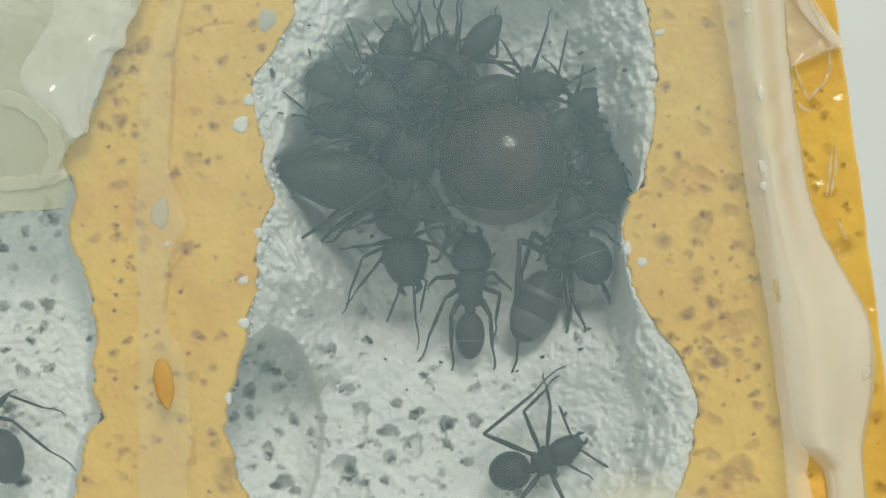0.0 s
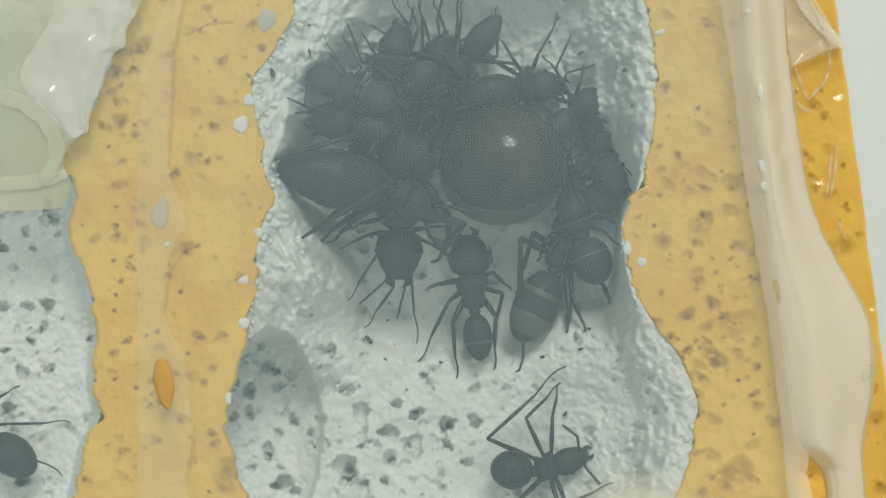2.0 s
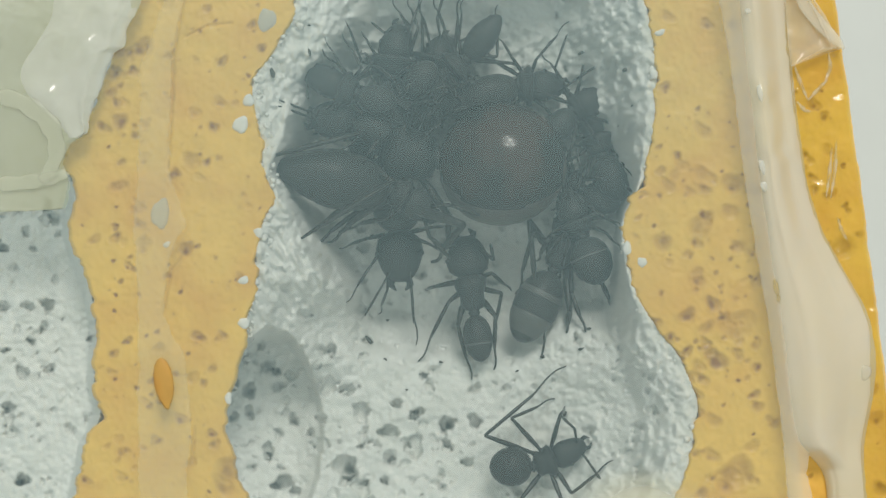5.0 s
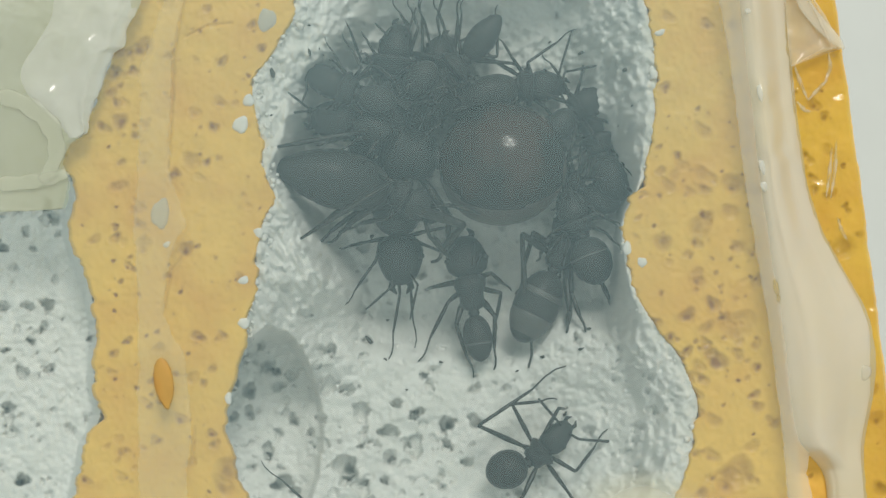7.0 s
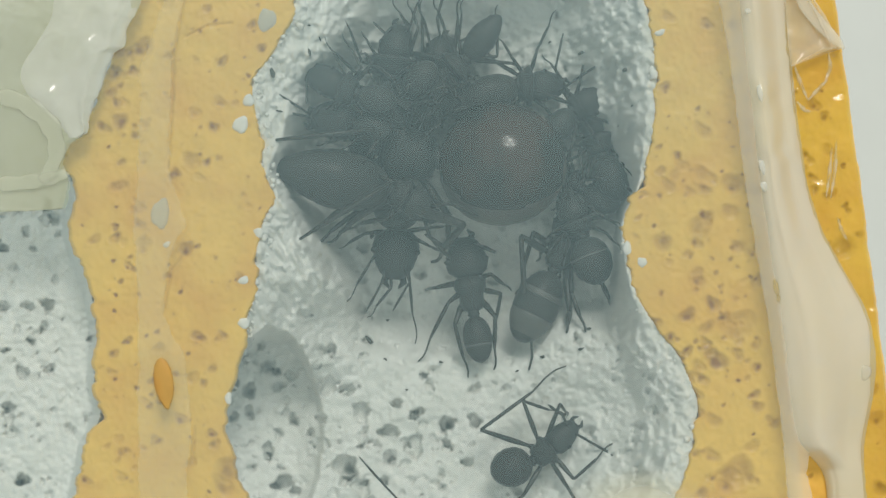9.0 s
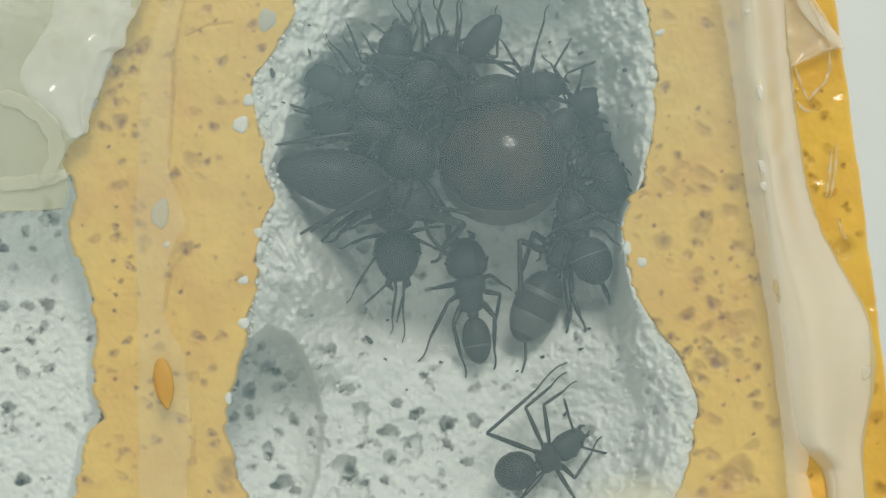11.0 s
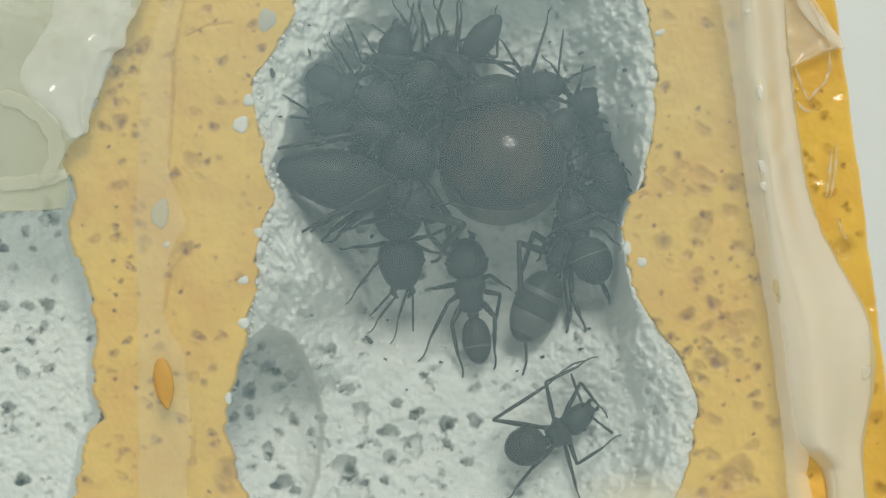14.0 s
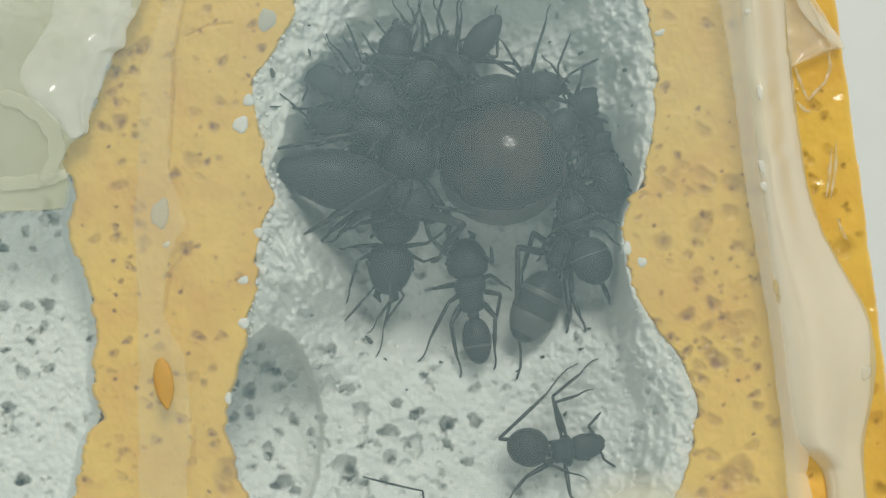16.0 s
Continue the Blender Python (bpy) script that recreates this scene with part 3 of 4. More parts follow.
def blob(name, u, v, h, ru, rv, rh, mat, label, category, turn=0.0, seed=0, lumpy=0.15, group=""):
    """A small lumpy body."""
    rng = random.Random(seed)
    f = [rng.uniform(0, 6.28) for _ in range(4)]
    k = unit(h)
    vs, fs, rings, seg = [], [], 8, 16
    for i in range(rings + 1):
        th = math.pi * i / rings
        for j in range(seg):
            a = 2 * math.pi * j / seg
            w = 1 + lumpy * (math.sin(2 * a + f[0]) * 0.6 + math.sin(3 * a + f[1]) * 0.5 + math.sin(5 * a + f[2]) * 0.3)
            vs.append((ru * k * w * math.sin(th) * math.cos(a), rv * k * w * math.sin(th) * math.sin(a), rh * 0.001 * math.cos(th)))
    for i in range(rings):
        for j in range(seg):
            a, b = i * seg + j, i * seg + (j + 1) % seg
            fs.append((a, a + seg, b + seg, b))
    ob = new(name, solid(name, vs, fs, mat))
    ob.matrix_world = Matrix.Translation(at(u, v, h)) @ pose(0, 0, 0, 0, 0, turn)
    return tagged(ob, label, category, group)


for i, (u, v, a, b, m, txt) in enumerate([
        (426, 221, 15, 14, M_CHIP, "white"), (432, 496, 10, 8, M_CHIP, "white"), (295, 433, 7, 5, M_CHIP, "white"), (440, 178, 9, 12, M_CHIP, "white"),
        (472, 36, 15, 24, M_GREY, "grey"), (458, 412, 10, 8, M_CHIP, "white"), (432, 572, 12, 9, M_CHIP, "white"), (1136, 464, 8, 10, M_CHIP, "white"),
        (1168, 58, 9, 6, M_CHIP, "white"), (1156, 130, 7, 12, M_CHIP, "white"), (1110, 440, 8, 12, M_CHIP, "white"), (284, 378, 16, 27, M_GREY, "grey"), (404, 705, 6, 11, M_CHIP, "white")]):
    blob("plaster_chip", u, v, 9.78, a, b, 0.12, m, txt + " plaster chip showing in the yellow wall top", "plaster chip", 20 * math.sin(i), i, 0.2, "plaster chips")


# Debris; the specks at (1030, 93) and (1107, 124) paint the shade of small holes.
for i, (u, v, a, b, turn) in enumerate([(653, 602, 9, 4, -38), (1028, 618, 5, 3, 25), (1042, 582, 5, 2.5, 10), (915, 657, 4, 2, 20), (1030, 93, 8, 3, 30), (1107, 124, 6, 4, 10), (482, 129, 5, 9, 25), (547, 45, 3, 2, 0),
                                         (548, 93, 2.5, 7, 10), (973, 75, 3, 2.5, 0), (686, 567, 3, 2, 30), (682, 636, 3.5, 2, -30), (780, 641, 4, 2, -30), (960, 632, 5, 3, 20), (658, 418, 4, 4, 0), (720, 690, 2.5, 2, 0), (1000, 733, 3, 5, -20)]):
    blob("debris_or_hole", u, v, ground(u, v) + 0.10, a, b, 0.09, M_DEBRIS_HOLE, "tiny dark speck on the pale floor, debris and painted hole shade alike", "debris", turn, 40 + i, 0.25, "debris specks")


def bubble_or_glint(u, v, a, b, mat, label):
    """A small body in the sealant strip's surface: caught bubble, dent, or bead added as a highlight."""
    lo, hi = float(seal_a(np.array([v]))[0]), float(seal_b(np.array([v]))[0])
    h = float(seal_shape(np.array([u]), np.array([v]), np.array([(u - lo) / (hi - lo)]))[0])
    ob = blob("bubble", u, v, h, a, b, 0.10, mat, label, "", 12, int(u), 0.12)
    ob.parent = strip


# The M_CLEAR beads are added in place of highlights on the strip.
for u, v, a, b, mat, label in ((1375.0, 508.0, 7, 17, M_RESIN, "amber-stained bubble in the silicone"), (1378.0, 528.0, 5, 8, M_RESIN, "amber-stained bubble in the silicone"), (1350.0, 296.0, 6, 15, M_CLEAR, "pale clear bead added to the silicone as a highlight"),
                               (1354.0, 330.0, 8, 9, M_CLEAR, "pale clear bead added to the silicone as a highlight"), (1345.0, 165.0, 5, 16, M_CLEAR, "pale clear bead added to the silicone as a highlight"), (1324.0, 20.0, 6, 5, M_CLEAR, "pale clear bead added to the silicone as a highlight"), (1530.0, 660.0, 12, 14, M_SKIN, "shallow grey dent in the silicone")):
    bubble_or_glint(u, v, a, b, mat, label)


def build_husk():
    k = unit(11.4)
    vs, fs, seg = [], [], 14
    prof = [(-45, 0.5), (-42, 6), (-34, 11.5), (-20, 16), (0, 17.5), (18, 15.5), (30, 11), (38, 6.5), (43, 4), (47, 1.2)]
    for x, r in prof:
        for j in range(seg):
            a = 2 * math.pi * j / seg
            vs.append((x * k, r * k * math.cos(a), r * k * 0.28 * math.sin(a)))
    for i in range(len(prof) - 1):
        for j in range(seg):
            a, b = i * seg + j, i * seg + (j + 1) % seg
            fs.append((a, a + seg, b + seg, b))
    fs += [tuple(range(seg)), tuple(range(len(vs) - seg, len(vs)))[::-1]]
    ob = new("husk", solid("husk", vs, fs, M_AMBER))
    ob.matrix_world = Matrix.Translation(at(290, 678, 11.46)) @ pose(0, 0, 0, 0, 0, -82)
    tagged(ob, "small amber-brown oval husk lying on the glass", "husk")


build_husk()


def build_fog():
    """A thin film that thins out to nothing at its edge."""
    a = np.linspace(0, 2 * math.pi, 49)[None, :]
    q = np.linspace(0, 1, 14)[:, None]
    w = q * (1 + 0.12 * np.sin(2 * a + 1) + 0.08 * np.sin(3 * a))
    U, V = 1140 + 140 * w * np.cos(a), 890 + 75 * w * np.sin(a)
    X, Y, Z = chart(U, V, 11.24 + 0 * U)
    cover = 0.5 * (1 - ramp(q)) + 0 * a
    tagged(new("fog_smear", sheet_mesh("fog_smear", X, Y, Z, M_FOG, cover)), "beige foggy smear on the glass pane", "smear")


build_fog()


# ---- ants ----
def lathe(name, prof, mat, seg=16):
    """Rings along x: (x, half width, half height, z offset), in metres."""
    vs, fs = [], []
    for x, ry, rz, zo in prof:
        for j in range(seg):
            a = 2 * math.pi * j / seg
            vs.append((x, ry * math.cos(a), rz * math.sin(a) + zo))
    for i in range(len(prof) - 1):
        for j in range(seg):
            a, b = i * seg + j, i * seg + (j + 1) % seg
            fs.append((a, b, b + seg, a + seg))
    fs += [tuple(range(seg))[::-1], tuple(range(len(vs) - seg, len(vs)))]
    return solid(name, vs, fs, mat)


def aim(origin, x_axis, up=(0, 0, 1)):
    x = Vector(x_axis).normalized()
    y = Vector(up).cross(x)
    y = y.normalized() if y.length > 1e-9 else Vector((0, 1, 0))
    z = x.cross(y)
    return Matrix.Translation(origin) @ Matrix((x, y, z)).transposed().to_4x4()


def gaster_profile(L, W, Hh, ridge=0.05):
    prof = []
    for i in range(33):
        t = i / 32
        w = 2 * t ** 0.93 - 1
        r = max(0.05, (1 - w * w) ** 0.52) if 0 < t < 1 else 0.05
        step = 1.0 - ridge * ramp((((t * 4.6) % 1.0) - 0.7) / 0.3)
        if L > 1.8 * W:
            step *= 1 - 0.2 * ramp((t - 0.45) / 0.55)
        prof.append((t * L, W / 2 * r * step, Hh / 2 * r * step, 0))
    return prof


def head_profile(L, W, Hh):
    shape = [(0, 0.25), (0.05, 0.62), (0.16, 0.90), (0.34, 1.0), (0.55, 0.94), (0.74, 0.80), (0.88, 0.62), (0.97, 0.42), (1.0, 0.2)]
    return [(x * L, W / 2 * r, Hh / 2 * r, -0.08 * Hh * x) for x, r in shape]


def thorax_profile(L, W, Hh):
    shape = [(0, 0.3, 0.3), (0.06, 0.58, 0.55), (0.2, 0.74, 0.76), (0.36, 0.72, 0.78), (0.46, 0.74, 0.82), (0.62, 0.92, 1.0), (0.78, 1.0, 1.0), (0.9, 0.8, 0.72), (1.0, 0.34, 0.35)]
    return [(x * L, W / 2 * a, Hh / 2 * b, 0) for x, a, b in shape]


def leg_meshes(l1, l2, thick):
    fem = tube("femur", [(-0.05 * l1, 0, 0), (0.08 * l1, 0, 0), (0.16 * l1, 0, 0), (0.45 * l1, 0, 0.02 * l1), (0.85 * l1, 0, 0), (l1, 0, 0)],
               [thick * w for w in (1.2, 1.25, 0.75, 1.15, 0.85, 0.7)], M_LIMB, 8)
    sag = 0.03 * l2
    tib = tube("tibia", [(0, 0, 0), (0.06 * l2, 0, sag * 0.3), (0.35 * l2, 0, sag), (0.56 * l2, 0, sag), (0.60 * l2, 0, sag * 0.8), (0.78 * l2, sag, sag * 0.3), (0.90 * l2, sag, 0), (l2, 0, 0)],
               [thick * w for w in (0.62, 0.72, 0.8, 0.6, 0.42, 0.4, 0.36, 0.3)], M_LIMB, 7)
    return fem, tib


def bend(p0, p2, l1, l2, hint):
    """The knee between hip p0 and foot p2, on the side of hint."""
    d = p2 - p0
    D = min(max(d.length, abs(l1 - l2) + 1e-5), (l1 + l2) * 0.9995)
    d.normalize()
    a = (l1 * l1 - l2 * l2 + D * D) / (2 * D)
    rise = math.sqrt(max(l1 * l1 - a * a, 0))
    n = (hint - p0) - d * (hint - p0).dot(d)
    n = n.normalized() if n.length > 1e-7 else Vector((0, 0, 1))
    return p0 + d * a + n * rise, p0 + d * D


class Ant:
    """One ant in parts; limbs hold their lengths so that they can step."""

    def __init__(self, label, gas, tho, head, gsize, hsize, legs=None, feelers=None, tw=34, rise=2.2, pivot=None, skin=None, bands=(), base=None, tilt=0.0, name="ant", thick=3.5, group="ants in the nest"):
        lift = 0.0 if base is None else 1.5
        self.base = ground(*tho) if base is None else base + lift
        hb = self.base + rise
        k = unit(hb)
        G, T, H = at(*gas, hb + 0.12 * rise + tilt), at(*tho, hb), at(*head, hb - 0.1 * rise)
        self.heading = math.degrees(math.atan2(H.y - G.y, H.x - G.x))
        piv = pivot or tho
        self.pivot = piv
        self.rest = Matrix.Translation(at(*piv, self.base)) @ pose(0, 0, 0, 0, 0, self.heading)
        self.root = new(name)
        self.root.empty_display_size = 0.001
        self.root.matrix_world = self.rest
        tagged(self.root, label, "ant", group)
        inv = self.rest.inverted()
        skin = skin or M_GASTER
        gl, gw = gsize[0] * k, gsize[1] * k
        hl, hw = hsize[0] * k, hsize[1] * k
        gfront = G + (T - G).normalized() * gl * 0.48
        rear = gfront + (T - gfront).normalized() * min(9 * k, 0.3 * (T - gfront).length)
        front = H + (T - H).normalized() * hl * 0.40
        body = (front - rear).normalized()
        tl = (front - rear).length
        T = (front + rear) * 0.5
        tm = aim(rear, body)
        thorax = part("thorax", lathe("thorax", thorax_profile(tl, tw * k * 1.22, tw * k * 1.1), M_ANT), self.root, inv @ tm)
        nose = (H - (T + body * tl * 0.45)).normalized()
        hm = aim(H - nose * hl * 0.5, nose)
        skull = part("head", lathe("head", head_profile(hl, hw, hw * 0.72), M_ANT), self.root, inv @ hm)
        for side in (1, -1):
            part("eye", lathe("eye", [(-0.06 * hl, 0.2 * 0.06 * hw, 0.2 * 0.06 * hw, 0), (-0.03 * hl, 0.075 * hw, 0.075 * hw, 0), (0.03 * hl, 0.085 * hw, 0.085 * hw, 0), (0.07 * hl, 0.03 * hw, 0.03 * hw, 0)], M_GASTER, 8),
                 skull, Matrix.Translation((0.42 * hl, side * 0.44 * hw, 0.12 * hw)))
            part("mandible", tube("mandible", [(0, 0, 0), (0.12 * hl, side * 0.05 * hw, 0), (0.24 * hl, -side * 0.06 * hw, 0)], [0.09 * hw, 0.08 * hw, 0.02 * hw], M_ANT, 7),
                 skull, Matrix.Translation((0.94 * hl, side * 0.16 * hw, -0.10 * hw)))
        gdir = (G - rear).normalized()
        gm = aim(G - gdir * gl * 0.5, gdir)
        gas_ob = part("gaster", lathe("gaster", gaster_profile(gl, gw, gw * 0.9, 0.018 if skin == M_QUEEN else 0.05), skin, 26), self.root, inv @ gm)
        for t, wdt in bands:
            prof = gaster_profile(gl, gw, gw * 0.9)
            xs, ys, zs = ([q[c] for q in prof] for c in range(3))
            ring = []
            for j in range(9):
                x = (t + wdt * (j / 4 - 1)) * gl
                lift_off = 0.99 if j in (0, 8) else 1.012
                ring.append((x, float(np.interp(x, xs, ys)) * lift_off, float(np.interp(x, xs, zs)) * lift_off, 0))
            part("band", lathe("band", ring, M_BAND, 26), gas_ob, None, "pale membrane band")
        start = G - gdir * gl * 0.48
        mid = (rear + start) * 0.5
        part("petiole", tube("petiole", [inv @ (rear + body * 0.1 * tl), inv @ (mid + Vector((0, 0, 0.1 * rise * 0.001))), inv @ (start + gdir * 0.03 * gl)], [tw * k * 0.16, tw * k * 0.22, tw * k * 0.14], M_ANT, 9), self.root)
        # limbs
        self.limbs = []
        left = Vector((-body.y, body.x, 0)).normalized()
        legs = legs or [None] * 6
        for i in range(6):
            s = 1 if i < 3 else -1
            fwd = (0.32, 0.08, -0.12)[i % 3]
            hip = T + body * tl * fwd + left * s * tw * k * 0.26 - Vector((0, 0, 0.25 * tw * k))
            spec = legs[i]
            if spec is None:
                reach = (55, 62, 80)[i % 3] * k
                away = (left * s * (0.75, 1.0, 0.75)[i % 3] + body * (0.75, 0.05, -0.75)[i % 3]).normalized()
                knee = hip + away * reach * 0.62 + Vector((0, 0, 0.0011))
                foot = hip + away * reach * 1.75
                foot.z = FLOOR_Z + (self.base + 0.1) * 0.001
            else:
                ku, kv, fu, fv = spec[:4]
                kh = spec[4] + lift if len(spec) > 4 else self.base + rise * 1.25
                fh = spec[5] + lift if len(spec) > 5 else ground(fu, fv) + 0.1
                knee, foot = at(ku, kv, kh), at(fu, fv, fh)
            stout = spec[6] if spec is not None and len(spec) > 6 else 1.0
            self.limb(hip, knee, foot, stout * thick * k * (1.0, 1.0, 1.12)[i % 3], inv, "leg")
        feelers = feelers or [None, None]
        for i in range(2):
            s = 1 if i == 0 else -1
            root = H + nose * hl * 0.30 + Vector((-nose.y, nose.x, 0)) * s * hw * 0.22 + Vector((0, 0, hw * 0.22))
            spec = feelers[i]
            if spec is None:
                away = (nose + Vector((-nose.y, nose.x, 0)) * s * 0.8).normalized()
                knee = root + away * 34 * k + Vector((0, 0, 0.0004))
                foot = knee + (nose * 0.9 + away * 0.5).normalized() * 55 * k
            else:
                ku, kv, fu, fv = spec[:4]
                kh, fh = (spec[4] + lift, spec[5] + lift) if len(spec) > 4 else (hb + 0.6, hb + 0.4)
                knee, foot = at(ku, kv, kh), at(fu, fv, fh)
            self.limb(root, knee, foot, thick * k * 0.62, inv, "antenna")

    def limb(self, hip, knee, foot, thick, inv, kind):
        l1, l2 = (knee - hip).length, (foot - knee).length
        if kind == "leg":
            a, b = leg_meshes(l1, l2, thick)
            n1, n2 = "femur", "tibia"
        else:
            a = tube("scape", [(0, 0, 0), (0.5 * l1, 0, 0), (l1, 0, 0)], [thick * 0.8, thick, thick * 1.1], M_LIMB, 7)
            b = tube("funiculus", [(0, 0, 0), (0.3 * l2, 0, 0.04 * l2), (0.7 * l2, 0, 0.04 * l2), (l2, 0, 0)], [thick * 0.9, thick * 1.05, thick * 1.15, thick * 0.6], M_LIMB, 7)
            n1, n2 = "scape", "funiculus"
        m1 = aim(inv @ hip, inv.to_3x3() @ (knee - hip))
        m2 = aim(inv @ knee, inv.to_3x3() @ (foot - knee))
        up = part(n1, a, self.root, m1)
        low = part(n2, b, up, m1.inverted() @ m2)
        self.limbs.append(dict(hip=inv @ hip, knee=inv @ knee, knee_w=knee.copy(), foot=foot.copy(), l1=l1, l2=l2, up=up, low=low, kind=kind))

    def body_at(self, t, rows):
        ts = [r[0] for r in rows]
        u, v, a = (float(np.interp(t, ts, [r[c] for r in rows])) for c in (1, 2, 3))
        return Matrix.Translation(at(u, v, self.base)) @ pose(0, 0, 0, 0, 0, self.heading + a)

    def move(self, rows=None, steps=None, sway=None, every=0.5):
        """rows: (t, u, v, turn) of the pivot; steps: limb -> rows (t, foot u, v, knee u, v);
        sway: limb -> (reach, seconds, phase) of a feeler's idle swing."""
        steps, sway = steps or {}, sway or {}
        times = [i * every for i in range(int(16 / every) + 1)]
        poses = [self.body_at(t, rows) if rows else self.rest for t in times]
        if rows:
            walk(self.root, list(zip(times, poses)))
        for i, lb in enumerate(self.limbs):
            if not rows and i not in steps and i not in sway:
                continue
            ups, lows = [], []
            for t, m in zip(times, poses):
                inv = m.inverted()
                hip = lb["hip"]
                foot, knee = lb["foot"].copy(), lb["knee"].copy()
                if lb["kind"] == "antenna" and rows:
                    foot = m @ (self.rest.inverted() @ foot)
                if i in steps:
                    r = steps[i]
                    ts = [q[0] for q in r]
                    fu, fv, ku, kv = (float(np.interp(t, ts, [q[c] for q in r])) for c in (1, 2, 3, 4))
                    hz = (foot.z - FLOOR_Z) * 1000
                    foot = at(fu, fv, hz if lb["kind"] == "antenna" else ground(fu, fv) + 0.1)
                    knee = inv @ at(ku, kv, (lb["knee_w"].z - FLOOR_Z) * 1000)
                if i in sway:
                    reach, secs, ph = sway[i]
                    w = reach * unit(3)
                    foot = foot + Vector((w * math.sin(6.283 * t / secs + ph), w * math.cos(6.283 * t / (secs * 1.37) + ph * 2), 0.4 * w * math.sin(t * 2 + ph)))
                kn, ft = bend(hip, inv @ foot, lb["l1"], lb["l2"], knee)
                m1, m2 = aim(hip, kn - hip), aim(kn, ft - kn)
                ups.append((t, m1))
                lows.append((t, m1.inverted() @ m2))
            walk(lb["up"], ups)
            walk(lb["low"], lows)


# limb order: left front, mid, hind, right front, mid, hind, then left and right antenna
queen = Ant("large queen ant with a swollen dark brown gaster", (890, 292), (716, 274), (652, 264), (226, 216), (72, 80),
            legs=[(655, 338, 536, 414, 4.2, 5.0), (650, 362, 543, 442, 3.6, 4.4), (796, 384, 790, 440, 3.0), (640, 222, 585, 205), (700, 190, 650, 160), (760, 200, 790, 160)],
            feelers=[(694, 322, 532, 424, 7.9, 7.9), (658, 231, 488, 256, 7.7, 8.0)], tw=96, rise=3.4, skin=M_QUEEN, bands=(), name="queen_ant", thick=6.5, base=0.0, tilt=0.3, group="queen")


def dress_queen(q):
    """Dark back plates over the stretched skin of the gaster, and the ocelli."""
    gas = next(o for o in q.root.children if o.name.startswith("gaster"))
    skull = next(o for o in q.root.children if o.name.startswith("head"))
    k = unit(4)
    gas.data.materials[0] = M_PLEURA
    for x0, x1, wide in ((4, 57, 0.96), (51, 110, 1.0), (103, 163, 1.0), (155, 219, 0.98)):
        vs, fs, rows, cols = [], [], 14, 30
        for i in range(rows):
            x = x0 + (x1 - x0) * i / (rows - 1)
            w = 2 * (x / 226) ** 0.93 - 1
            r = 108 * max(0.02, 1 - w * w) ** 0.52 * (1.016 + 0.012 * i / rows)
            for j in range(cols):
                a = radians(-12 + 150 * wide * j / (cols - 1))
                vs.append((x * k, math.cos(a) * r * k, math.sin(a) * r * 0.9 * k))
        for i in range(rows - 1):
            for j in range(cols - 1):
                a = i * cols + j
                fs.append((a, a + cols, a + 1 + cols, a + 1))
        part("tergite", solid("tergite", vs, fs, M_QUEEN), gas, None, "dark brown back plate")
    for x, y in ((0.30, 0.0), (0.20, 0.16), (0.20, -0.16)):
        part("ocellus", lathe("ocellus", [(-3 * k, 0.4 * k, 0.4 * k, 0), (-2 * k, 2.2 * k, 2.2 * k, 0), (0, 3 * k, 3 * k, 0), (2 * k, 2.2 * k, 2.2 * k, 0), (3 * k, 0.4 * k, 0.4 * k, 0)], M_OCELLUS, 10),
             skull, Matrix.Translation((x * 72 * k, y * 80 * k, (29 - 14 * abs(y)) * k)), "glassy ocellus")


dress_queen(queen)
replete = Ant("black ant with a long full gaster beside the queen", (590, 316), (704, 340), (742, 366), (208, 106), (60, 56), tw=56, rise=2.0, bands=(), tilt=0.5,
              legs=[(690, 320, 640, 300), (660, 370, 600, 410), (640, 360, 560, 400), (820, 398, 764, 464, 7.4, 1.2, 1.5), (690, 385, 610, 402), (650, 372, 580, 430)], base=3.4, thick=6.2)
forager = Ant("black ant standing alone on the pale floor", (906, 830), (961, 820), (1004, 788), (76, 70), (66, 48), tw=48, rise=1.9, pivot=(906, 830), thick=4.0,
              legs=[(975, 715, 962, 660), (925, 725, 990, 665), (857, 766, 1004, 646), (1020, 858, 1085, 790), (1005, 880, 1030, 905), (925, 880, 895, 905)],
              feelers=[(1000, 745, 985, 715, 6.0, 6.0), (1040, 800, 1100, 830, 6.0, 5.0)])
groomer = Ant("black ant with a small tapered gaster below the queen", (832, 594), (832, 522), (834, 448), (84, 52), (74, 76), tw=50, thick=4.6, rise=2.0, pivot=(834, 448), bands=((0.62, 0.025),),
              legs=[(772, 492, 752, 512), (788, 528, 740, 640), (798, 560, 800, 655), (872, 482, 905, 515, 2.6, 1.2), (885, 520, 872, 596), (868, 560, 874, 655)],
              feelers=[(800, 430, 775, 400), (862, 470, 868, 440)], base=0.3)
banded = Ant("black ant with a large pale-banded gaster", (948, 543), (990, 456), (1012, 396), (138, 82), (70, 66), tw=50, rise=2.0, bands=((0.33, 0.045), (0.76, 0.15)),
             legs=[(968, 425, 950, 462, 3.0), (944, 412, 912, 520, 3.4), (920, 425, 906, 660, 3.6), (1045, 440, 1078, 536), (1012, 520, 1036, 588), (1008, 552, 1002, 590)], base=0.2, thick=5.8)
resting = Ant("black ant with a round gaster by the chamber wall", (1047, 462), (1022, 400), (1010, 366), (88, 74), (60, 58), tw=54, rise=2.6, base=0.5, bands=((0.4, 0.02),),
              legs=[(980, 410, 960, 430), (985, 430, 965, 455), (1000, 450, 985, 500), (1070, 385, 1098, 400), (1072, 412, 1098, 442), (1060, 490, 1078, 540)])
